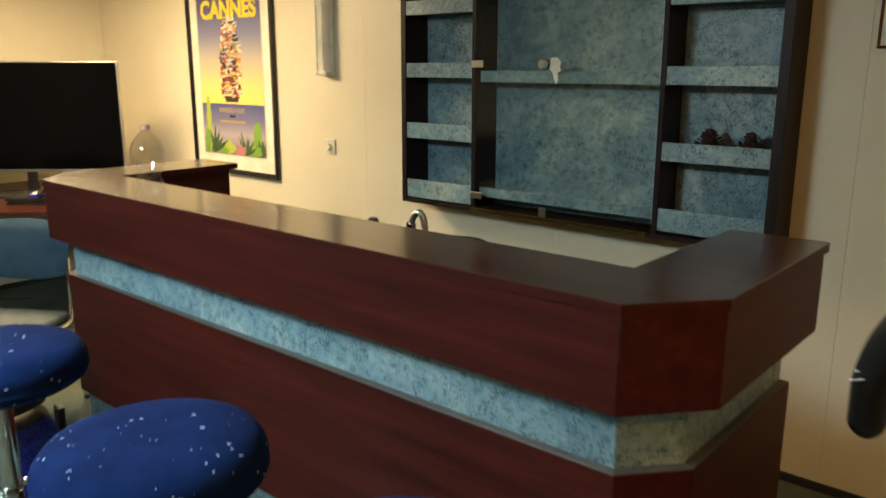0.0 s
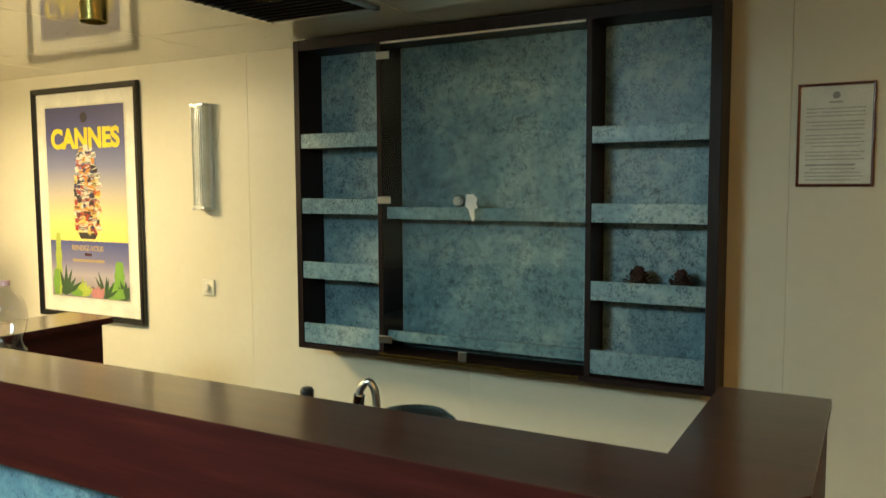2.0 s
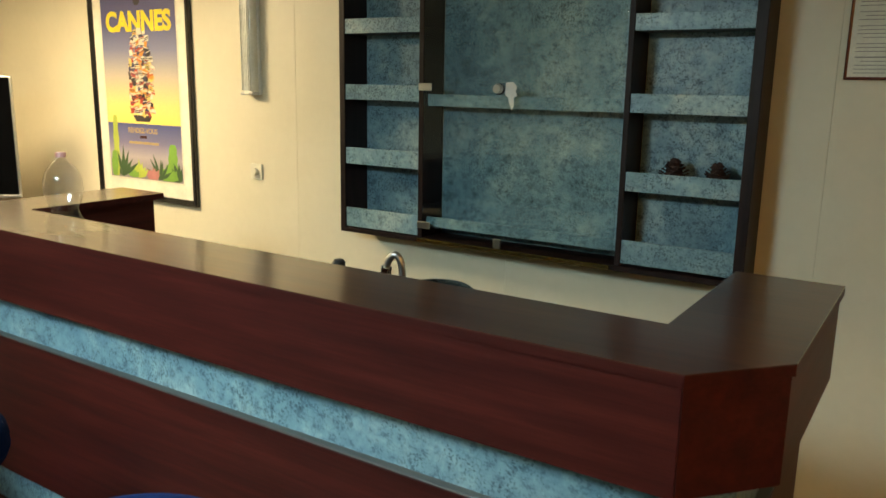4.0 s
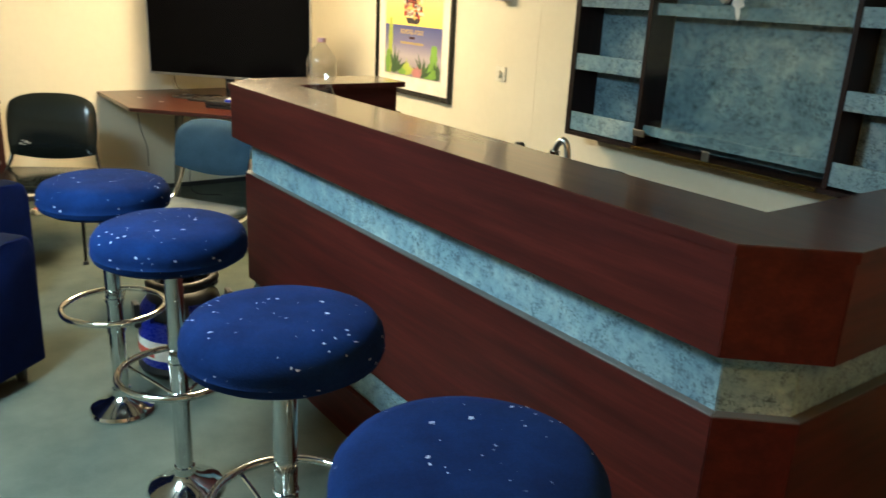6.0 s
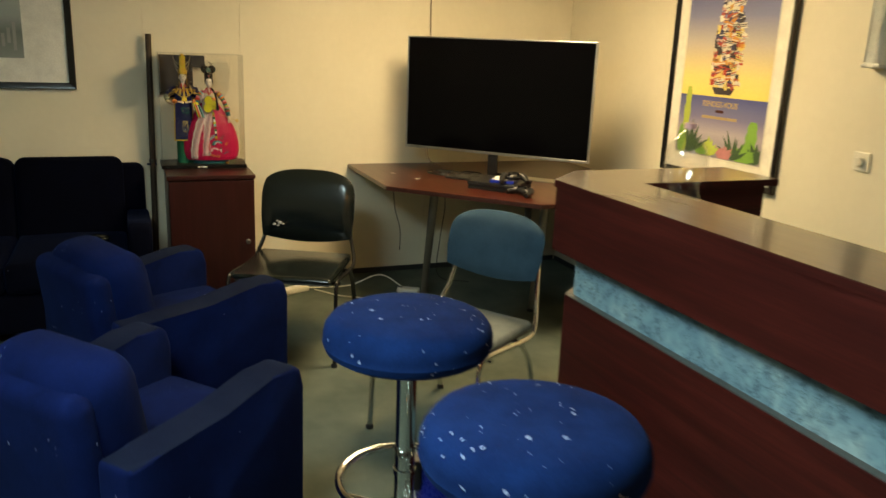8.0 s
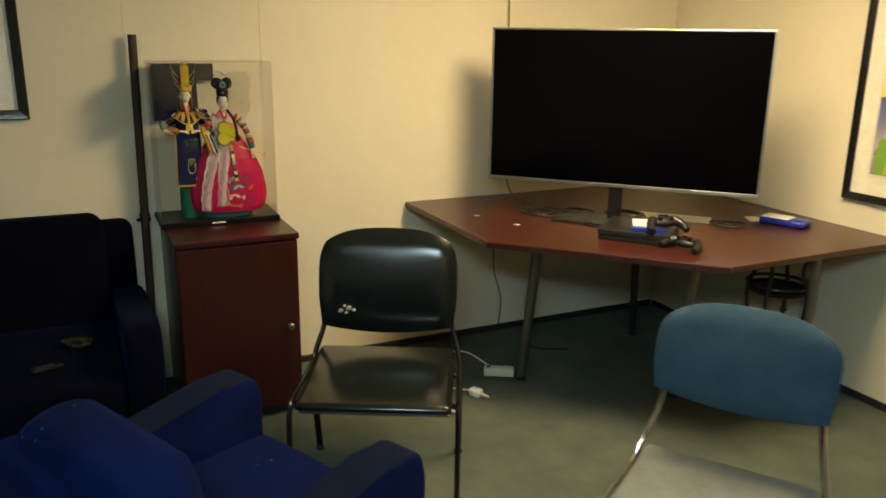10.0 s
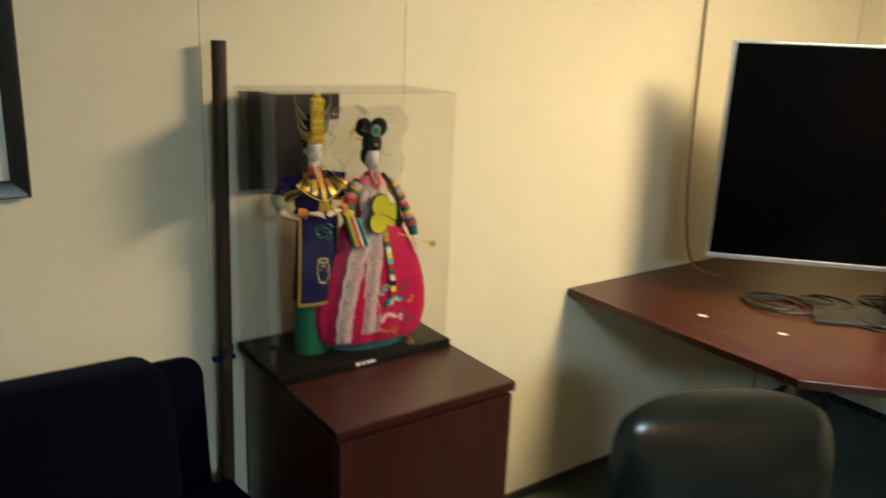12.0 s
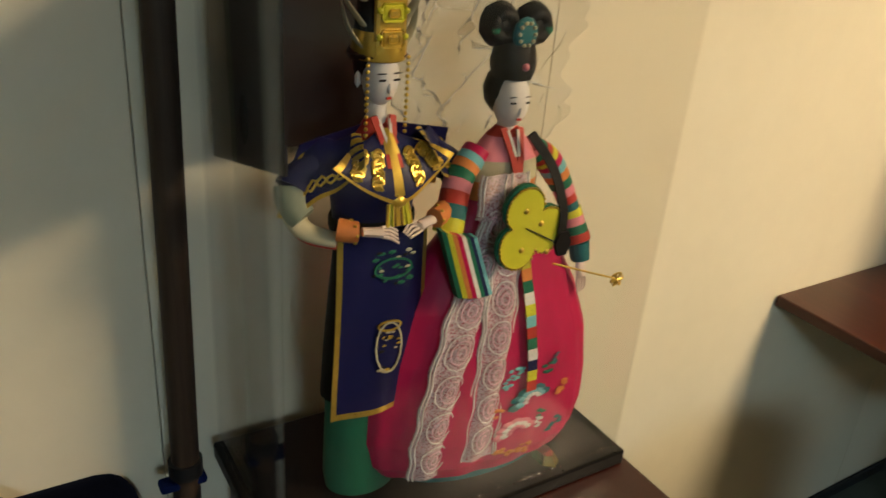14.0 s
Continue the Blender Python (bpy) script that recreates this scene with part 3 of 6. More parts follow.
part("inner_shelf", box(-2.37, -1.95, 1.953, 2.1, 1.0, 1.015), M["bar_x"], bar)
bottle = thing("water_bottle", pose(-2.24, 2.022, 1.015), "empty clear plastic water bottle behind the bar edge", "bottle")
prof = [(0.0, 0.004), (0.034, 0.0005), (0.05, 0.008), (0.054, 0.024)]
for k in range(4):
    z = 0.032 + 0.02 * k
    prof += [(0.055, z), (0.056, z + 0.006), (0.053, z + 0.011), (0.056, z + 0.016)]
prof += [(0.048, 0.122), (0.043, 0.14), (0.047, 0.158), (0.056, 0.178), (0.06, 0.205), (0.059, 0.235), (0.05, 0.262), (0.034, 0.284), (0.018, 0.3), (0.0145, 0.304), (0.0145, 0.309)]
body = part("body", lathe(prof, 28), M["pet"], bottle, "thin ribbed clear plastic")
part("cap", lathe([(0, 0.325), (0.015, 0.325), (0.0165, 0.321), (0.0165, 0.3095), (0.0, 0.3095)], 20), M["pink"], bottle, "pale pink screw cap")

# ---- the wall shelf over the bar ----
FY, BY = 3.305, WALL_Y - 0.002
unit = thing("bar_shelf", pose(0, 0, 0), "dark wood wall shelf unit with blue sponge-patterned backs and lips", "shelf unit")
Z0, Z1 = 0.905, 2.245
for x0, x1 in ((-2.165, -2.135), (-0.42, -0.383)):
    part("side_board", box(x0, x1, FY, BY, Z0, Z1, 0.0015, 1), M["shelf_wood"], unit)
for x0, x1 in ((-1.735, -1.712), (-0.843, -0.822)):
    part("divider", box(x0, x1, FY + 0.001, BY - 0.01, Z0 + 0.021, Z1 - 0.046, 0.0015, 1), M["shelf_wood"], unit)
part("top_board", box(-2.1345, -0.4205, FY, BY, 2.2, Z1, 0.0015, 1), M["shelf_wood"], unit)
part("bottom_board", box(-2.1345, -0.4205, FY, BY, Z0, Z0 + 0.02, 0.0015, 1), M["shelf_wood"], unit)
COLS = [(-2.1345, -1.7355, [(1.783, 1.845), (1.501, 1.567), (1.217, 1.29), (0.932, 1.018)], 0.0),
        (-1.7115, -0.8435, [(1.484, 1.533), (0.972, 1.015)], 0.03),
        (-0.8215, -0.4205, [(1.768, 1.826), (1.486, 1.553), (1.206, 1.275), (0.938, 1.024)], 0.0)]
for x0, x1, lips, deep in COLS:
    part("back_panel", box(x0, x1, BY - 0.01, BY, Z0 + 0.021, 2.199), M["marble"], unit, "blue sponge-patterned laminate")
    for z0, z1 in lips:
        y = FY + 0.004 + deep
        sh = part("shelf", box(x0 + 0.0005, x1 - 0.0005, y + 0.0125, BY - 0.011, z0, z0 + 0.02), M["shelf_wood"], unit)
        part("lip", box(x0 + 0.0005, x1 - 0.0005, y, y + 0.012, z0, z1, 0.001, 1), M["marble"], sh, "blue sponge-patterned laminate")
for x0, x1 in ((-1.706, -1.2835), (-1.2805, -0.849)):
    d = part("glass_door", box(x0, x1, FY - 0.006, FY, 0.945, 2.188, 0.0006, 1), M["glass"], unit, "clear frameless glass")
    d.visible_shadow = False
for x0, x1, zs in ((-1.728, -1.664, (2.145, 1.562, 0.984)), ):
    for z in zs:
        part("hinge", box(x0, x1, FY - 0.012, FY - 0.0065, z - 0.015, z + 0.015, 0.002), M["steel"], unit, "steel glass-door hinge")
part("rail", box(-1.71, -0.845, FY - 0.005, FY - 0.0005, 2.192, 2.2, 0.001, 1), M["plastic_white"], unit, "pale wooden edge strip")
part("rail", box(-1.73, -0.86, FY - 0.012, FY - 0.0005, 0.909, 0.924, 0.001, 1), M["brass"], unit, "thin brass rail")
part("lock", box(-1.353, -1.318, FY - 0.016, FY - 0.0065, 0.928, 0.968, 0.003), M["steel"], unit)
kn = part("knob", lathe([(0, 0), (0.017, 0), (0.0185, 0.006), (0.0185, 0.024), (0.016, 0.03), (0, 0.031)], 24), M["steel"], unit, "round steel door knob", m=pose(-1.345, FY - 0.0065, 1.56, 90))
part("collar", lathe([(0.0, -0.0), (0.023, 0.0), (0.023, 0.008), (0.0188, 0.009)], 24), M["black"], kn)
part("torn_label", prism([(0.0, 0.028), (0.03, 0.03), (0.048, 0.012), (0.042, -0.005), (0.05, -0.022), (0.034, -0.03), (0.036, -0.062), (0.028, -0.078), (0.016, -0.052), (0.01, -0.03), (-0.004, -0.018)], 0.0, 0.0015), M["paper"], unit, "torn scrap of white paper", m=pose(-1.318, FY - 0.0068, 1.557, 90))


def pine_cone(x, y, z, rz, s):
    t = thing("pine_cone", pose(x, y, z, 0, 0, rz) @ Matrix.Scale(s, 4), "dark open pine cone lying on the shelf", "pine cone", "pine cones")
    bm = lathe([(0, 0.004), (0.016, 0.008), (0.022, 0.025), (0.014, 0.05), (0, 0.058)], 12)
    for k in range(64):
        a, h = k * 2.39996, 0.006 + 0.052 * k / 64
        r = 0.047 * (1 - (k / 70) ** 1.6) * (0.8 + 0.2 * math.sin(3.1 * k))
        tip = Vector((r * math.cos(a), r * math.sin(a), h + 0.012))
        root = Vector((0.01 * math.cos(a), 0.01 * math.sin(a), h))
        side = Vector((-math.sin(a), math.cos(a), 0)) * 0.009
        mid = root.lerp(tip, 0.7)
        vs = [bm.verts.new(p) for p in (root, mid + side, tip, mid - side, mid + Vector((0, 0, 0.004)))]
        for q in ((0, 1, 4), (1, 2, 4), (2, 3, 4), (3, 0, 4), (3, 2, 1, 0)):
            bm.faces.new([vs[i] for i in q])
    part("cone_body", bm, M["cone"], t)
    return t


pine_cone(-0.665, 3.37, 1.226, 0, 1.55)
pine_cone(-0.515, 3.37, 1.226, 50, 1.45)


# ---- pictures, lamp and switch on the walls ----
def picture_frame(t, w, h, wide, deep, mat):
    """Four mitred mouldings round a picture that faces -y, its back on y = 0."""
    for sx, sz, length, rot in ((0, h / 2 - wide / 2, w, 0), (0, -h / 2 + wide / 2, w, 180), (-w / 2 + wide / 2, 0, h, 90), (w / 2 - wide / 2, 0, h, -90)):
        L = length / 2
        bm = bmesh.new()
        sec = [(-wide / 2, 0), (wide / 2, 0), (wide / 2, -deep * 0.8), (wide / 2 - 0.004, -deep), (-wide / 2 + 0.006, -deep * 0.82), (-wide / 2, -deep * 0.7)]
        ends = []
        for e in (-1, 1):
            ends.append([bm.verts.new((e * (L - (wide / 2 - a)), b, a)) for a, b in sec])
        for i in range(len(sec)):
            j = (i + 1) % len(sec)
            bm.faces.new((ends[0][i], ends[0][j], ends[1][j], ends[1][i]))
        bm.faces.new(ends[0]), bm.faces.new(ends[1][::-1])
        part("frame_side", bm, mat, t, m=pose(sx, 0, sz, 0, -rot))


def sky_print(name, low, stops, height):
    m, t, b = shader(name, 0.45)
    sep = t.nodes.new("ShaderNodeSeparateXYZ")
    t.links.new(coords(t), sep.inputs[0])
    r = node(t, "ShaderNodeMapRange")
    r.inputs["From Min"].default_value, r.inputs["From Max"].default_value = low, low + height
    t.links.new(sep.outputs[2], r.inputs["Value"])
    c = ramp(t, r.outputs[0], stops)
    c = mix(t, c, ramp(t, noise_tex(t, coords(t), 90.0), [(0.35, (0.86, 0.86, 0.86)), (0.65, (1, 1, 1))]), 0.5, "MULTIPLY")
    t.links.new(c, b.inputs["Base Color"])
    return m


def card(x0, x1, z0, z1, y, thick=0.0008, bm=None, slot=0):
    return box(x0, x1, y - thick, y, z0, z1, 0, 1, bm, slot)


def outline(points, y, thick=0.0008, bm=None, slot=0):
    """A flat printed shape in the x-z plane."""
    bm = bm or bmesh.new()
    a = [bm.verts.new((x, y - thick, z)) for x, z in points]
    b = [bm.verts.new((x, y, z)) for x, z in points]
    fs = [bm.faces.new(a), bm.faces.new(b[::-1])]
    for i in range(len(points)):
        j = (i + 1) % len(points)
        fs.append(bm.faces.new((a[j], a[i], b[i], b[j])))
    for f in fs:
        f.material_index = slot
    return bm


poster = thing("framed_poster", pose(-3.78, WALL_Y - 0.001, 1.5285), "framed travel poster of a flag-dressed ship, cream mount and black frame", "poster")
PW, PH = 0.89, 1.303
picture_frame(poster, PW, PH, 0.033, 0.026, M["black_frame"])
part("mount", card(-PW / 2 + 0.03, PW / 2 - 0.03, -PH / 2 + 0.03, PH / 2 - 0.03, -0.004, 0.006), M["mat"], poster, "cream mount board")
U0, U1, V0, V1 = -0.333, 0.328, -0.53, 0.54
UW, VH = U1 - U0, V1 - V0
part("mount_bevel", card(U0 - 0.012, U1 + 0.012, V0 - 0.012, V1 + 0.012, -0.0102, 0.0008), M["plastic_white"], poster)
sky = sky_print("poster_sky", V0 + 0.3 * VH, [(0.0, (0.80, 0.66, 0.16)), (0.14, (0.78, 0.62, 0.22)), (0.36, (0.48, 0.42, 0.36)), (0.55, (0.20, 0.21, 0.34)), (0.75, (0.085, 0.085, 0.22)), (1.0, (0.075, 0.07, 0.16))], 0.7 * VH)
sea = sky_print("poster_sea", V0, [(0.0, (0.25, 0.22, 0.24)), (0.4, (0.42, 0.36, 0.40)), (0.65, (0.19, 0.18, 0.31)), (1.0, (0.07, 0.085, 0.25))], 0.3 * VH)
part("printed_sky", card(U0, U1, V0 + 0.3 * VH, V1, -0.0112), sky, poster, "blue to yellow printed sky")
part("printed_sea", card(U0, U1, V0, V0 + 0.3 * VH, -0.0112), sea, poster, "violet printed sea")
yellow = flat("printed_yellow", (0.80, 0.62, 0.03), 0.5)
ochre = flat("printed_ochre", (0.42, 0.3, 0.14), 0.5)
text("title", "CANNES", 0.148, yellow, poster, pose(0.0, -0.0124, V1 - 0.17 * VH, 90), 0.0005, 0.0065, "yellow block letters", 1.0)
text("caption", "RENDEZ-VOUS", 0.04, ochre, poster, pose(-0.01, -0.0124, V0 + 0.262 * VH, 90), 0.0004, 0.0012, "small ochre letters", 1.0)
part("caption_line", card(-0.035, 0.025, V0 + 0.222 * VH, V0 + 0.236 * VH, -0.0122), M["desk"], poster, "illegible small ochre line")
part("caption_line", card(-0.14, 0.13, V0 + 0.19 * VH, V0 + 0.204 * VH, -0.0122), ochre, poster, "illegible small ochre line")
INKS = [flat("print_" + n, c, 0.5) for n, c in (("red", (0.45, 0.05, 0.03)), ("white", (0.7, 0.66, 0.55)), ("navy", (0.05, 0.05, 0.12)), ("orange", (0.65, 0.27, 0.04)), ("dark", (0.04, 0.03, 0.035)), ("straw", (0.7, 0.55, 0.15)))]
rng = random.Random(5)
ship = bmesh.new()
for r in range(17):
    v = 0.755 - 0.0255 * r
    half = 0.045 + 0.062 * math.sin(min(1.0, (r + 1) / 12) * 1.75)
    x = -half + rng.uniform(-0.012, 0.008)
    while x < half - 0.012:
        w, h = rng.uniform(0.02, 0.055), rng.uniform(0.02, 0.032)
        z = V0 + v * VH + rng.uniform(-0.009, 0.009)
        k = rng.choice([0, 0, 0, 1, 1, 1, 2, 3, 3, 4, 4, 5])
        a, b, c = (rng.uniform(-0.013, 0.013) for _ in range(3))
        ly = -0.0121 - 0.0009 * (r % 3)
        outline([(x, z), (x + w * 0.5, z + a), (x + w, z + b), (x + w + c * 0.6, z + h + b), (x + w * 0.5, z + h + a), (x + c * 0.6, z + h)], ly, bm=ship, slot=k)
        if w > 0.03:
            for f0, f1, q in ((0.3, 0.45, rng.choice([0, 2, 4])), (0.6, 0.78, rng.choice([0, 1, 4]))):
                outline([(x + 0.003, z + h * f0), (x + w - 0.003, z + h * f0 + b), (x + w - 0.003, z + h * f1 + b), (x + 0.003, z + h * f1)], ly - 0.0009, bm=ship, slot=q)
        x += w * 0.82
outline([(-0.06, V0 + 0.312 * VH), (0.06, V0 + 0.312 * VH), (0.085, V0 + 0.345 * VH), (-0.085, V0 + 0.345 * VH)], -0.0121, bm=ship, slot=4)
outline([(-0.018, V0 + 0.77 * VH), (0.03, V0 + 0.77 * VH), (0.026, V0 + 0.8 * VH), (-0.01, V0 + 0.8 * VH)], -0.0128, bm=ship, slot=1)
tagged(part("printed_ship", ship, INKS, poster, "stack of many coloured ship's flags"), kind="stuff")
outline_bm = outline([(0.0 + 0.03 * math.cos(a * 0.628), V1 - 0.062 + 0.03 * math.sin(a * 0.628)) for a in range(10)], -0.0121)
part("printed_mark", outline_bm, INKS[4], poster, "small dark round mark")
GREEN = [flat("print_leaf", (0.20, 0.38, 0.06), 0.5), flat("print_dark_leaf", (0.05, 0.10, 0.04), 0.5), flat("print_yellow_leaf", (0.42, 0.5, 0.08), 0.5), flat("print_rose", (0.5, 0.2, 0.2), 0.5)]


def plant(kind, u, h, w, slot, bm):
    """One printed plant: a jagged column, an agave or a fan of pads."""
    x, z = U0 + u * UW, V0 + 0.004
    y = -0.0121 - 0.0009 * rng.random()
    if kind == "column":
        left, right = [], []
        for k in range(9):
            f = k / 8
            d = w * (0.6 + 0.5 * math.sin(f * 3.0)) * (1.0 if k % 2 else 0.8)
            left.append((x - d + 0.03 * w * k, z + h * f)), right.append((x + d + 0.03 * w * k, z + h * f))
        outline(left[::-1] + right, y, bm=bm, slot=slot)
    else:
        for k in range(7):
            a = math.radians(-60 + 20 * k + rng.uniform(-6, 6))
            L = h * rng.uniform(0.7, 1.0)
            d, n = Vector((math.sin(a), math.cos(a))), Vector((math.cos(a), -math.sin(a)))
            p = [Vector((x, z)), Vector((x, z)) + d * L * 0.5 + n * w, Vector((x, z)) + d * L, Vector((x, z)) + d * L * 0.45 - n * w]
            p = [(min(U1 - 0.004, max(U0 + 0.004, q.x)), max(z, q.y)) for q in p]
            outline(p, y - 0.0001 * k, bm=bm, slot=slot)


plants = bmesh.new()
for spec in (("agave", 0.18, 0.19, 0.016, 1), ("column", 0.1, 0.36, 0.026, 2), ("column", 0.06, 0.15, 0.03, 0), ("agave", 0.42, 0.12, 0.018, 2), ("agave", 0.33, 0.09, 0.016, 0), ("agave", 0.6, 0.09, 0.02, 3), ("agave", 0.7, 0.17, 0.012, 1), ("column", 0.87, 0.21, 0.04, 0), ("agave", 0.83, 0.13, 0.03, 0), ("agave", 0.95, 0.12, 0.02, 1)):
    plant(*spec, plants)
part("printed_foliage", plants, GREEN, poster, "green printed cacti and agaves")

cert = thing("framed_certificate", pose(-0.055, WALL_Y - 0.001, 1.778), "typed certificate in a thin red-brown wooden frame", "certificate")
picture_frame(cert, 0.228, 0.335, 0.009, 0.014, M["red_frame"])
part("sheet", card(-0.106, 0.106, -0.16, 0.16, -0.003, 0.004), M["aged_paper"], cert, "pale typed paper")
part("crest", outline([(0.012 * math.cos(a * 0.785), 0.128 + 0.012 * math.sin(a * 0.785)) for a in range(8)], -0.0072), M["ink_pale"], cert)
rng = random.Random(2)
line = 0.104
for k in range(19):
    w = 0.02 if k == 0 else rng.choice([0.085, 0.085, 0.084, 0.06, 0.075])
    x0 = -w if k == 0 else (-0.088 if k % 5 else -0.07)
    part("text_line", card(x0, w, line, line + (0.0042 if k in (0, 14) else 0.0022), -0.0072), M["ink_pale"], cert)
    line -= 0.012 if k not in (0, 3, 6, 10, 13) else 0.019

pic = thing("framed_picture", pose(WALL_X + 0.001, -0.2, 1.65, 0, 0, 90), "framed grey harbour print with a wide white mount and black frame", "picture")
picture_frame(pic, 0.97, 0.89, 0.036, 0.028, M["black_frame"])
part("mount", card(-0.456, 0.456, -0.416, 0.416, -0.004, 0.006), M["paper"], pic, "white mount board")
grey = sky_print("harbour_print", -0.28, [(0.0, (0.22, 0.24, 0.22)), (0.25, (0.12, 0.14, 0.13)), (0.4, (0.3, 0.33, 0.31)), (1.0, (0.5, 0.54, 0.5))], 0.56)
part("print", card(-0.26, 0.235, -0.28, 0.28, -0.0102), grey, pic, "grey harbour view")
qb = bmesh.new()
for k in range(7):
    card(0.02 + 0.028 * k, 0.036 + 0.028 * k, -0.24 + 0.02 * (k % 3), -0.15 + 0.03 * (k % 4), -0.0115, bm=qb)
part("printed_quay", qb, M["ink_pale"], pic)

wlamp = thing("wall_lamp", pose(-2.865, WALL_Y - 0.001, 1.767), "long upright wall lamp with a ribbed clear cover, unlit", "wall lamp")
part("back_plate", box(-0.046, 0.046, -0.02, 0.0, -0.262, 0.262, 0.006), M["white"], wlamp)
cov = bmesh.new()
prof = [(-0.042, -0.021), (-0.042, -0.045), (-0.034, -0.06), (-0.015, -0.067), (0.015, -0.067), (0.034, -0.06), (0.042, -0.045), (0.042, -0.021)]
prism([(x, y) for x, y in prof], -0.262, 0.262, 0.004, 2, cov)
part("cover", cov, M["diffuser"], wlamp, "ribbed translucent cover")
for k in range(6):
    part("rib", box(-0.031 + 0.0115 * k, -0.027 + 0.0115 * k, -0.0695, -0.0645 + 0.001 * abs(k - 2.5), -0.24, 0.24, 0.001, 1), M["diffuser"], wlamp)
for z in (-0.255, 0.255):
    part("end_cap", box(-0.044, 0.044, -0.066, -0.018, z - 0.008, z + 0.008, 0.004), M["alu"], wlamp)

sw = thing("light_switch", pose(-2.874, WALL_Y - 0.001, 1.112), "square ivory light switch with a round dimmer knob", "switch")
part("plate", box(-0.041, 0.041, -0.011, 0.0, -0.041, 0.041, 0.004), M["plastic_white"], sw)
part("knob", lathe([(0, 0), (0.02, 0), (0.019, 0.016), (0.016, 0.019), (0, 0.019)], 24), M["plastic_white"], sw, m=pose(0, -0.011, 0, 90))
hook = thing("wall_hook", pose(-2.195, WALL_Y - 0.001, 1.102), "small ivory wall plug beside the shelf", "wall plug")
part("plug", lathe([(0, 0), (0.015, 0), (0.014, 0.012), (0, 0.013)], 16), M["plastic_white"], hook, m=pose(0, 0, 0, 90))


# ---- bar stools ----
def bar_stool(x, y, rz):
    t = thing("bar_stool", pose(x, y, 0, 0, 0, rz), "round bar stool, flecked blue velour seat, chrome pedestal", "bar stool", "bar stools along the counter")
    part("seat", lathe([(0.0, 0.883), (0.1, 0.882), (0.165, 0.877), (0.194, 0.865), (0.209, 0.845), (0.213, 0.827), (0.211, 0.817), (0.214, 0.807), (0.208, 0.79), (0.19, 0.778), (0.0, 0.775)], 48), M["velvet"], t, "worn blue velour with white flecks")
    part("seat_plate", lathe([(0.0, 0.7745), (0.11, 0.7745), (0.11, 0.767), (0.04, 0.757), (0.0, 0.757)], 28), M["black"], t)
    part("pole", lathe([(0.0, 0.755), (0.0265, 0.755), (0.0265, 0.075), (0.0, 0.075)], 28), M["chrome"], t)
    part("base", lathe([(0.0, 0.0), (0.115, 0.0), (0.118, 0.008), (0.112, 0.02), (0.085, 0.034), (0.05, 0.048), (0.034, 0.066), (0.031, 0.09), (0.0268, 0.092)], 40), M["chrome"], t, "flared chrome floor base")
    ring_z = 0.415
    part("foot_ring", tube([(0.172 * math.cos(a * math.pi / 24), 0.172 * math.sin(a * math.pi / 24), ring_z) for a in range(48)], 0.0105, 12, closed=True), M["chrome"], t)
    spoke = None
    for k in range(3):
        m = pose(0, 0, 0, 0, 0, 35 + 120 * k)
        if spoke is None:
            spoke = part("spoke", tube([(0.024, 0, 0.335), (0.165, 0, ring_z - 0.007)], 0.0055, 8), M["chrome"], t, m=m)
        else:
            again(spoke, m, t)
    part("collar", lathe([(0.027, 0.315), (0.031, 0.318), (0.031, 0.35), (0.027, 0.353)], 24), M["chrome"], t)
    part("collar", lathe([(0.027, 0.43), (0.030, 0.432), (0.030, 0.447), (0.027, 0.449)], 24), M["chrome"], t)
    return t


s0 = bar_stool(-2.165, 1.165, 0)
for x, y, rz in ((-1.56, 1.2, 70), (-0.815, 1.205, 160), (-0.195, 1.225, 250)):
    copy_thing(s0, pose(x, y, 0, 0, 0, rz))


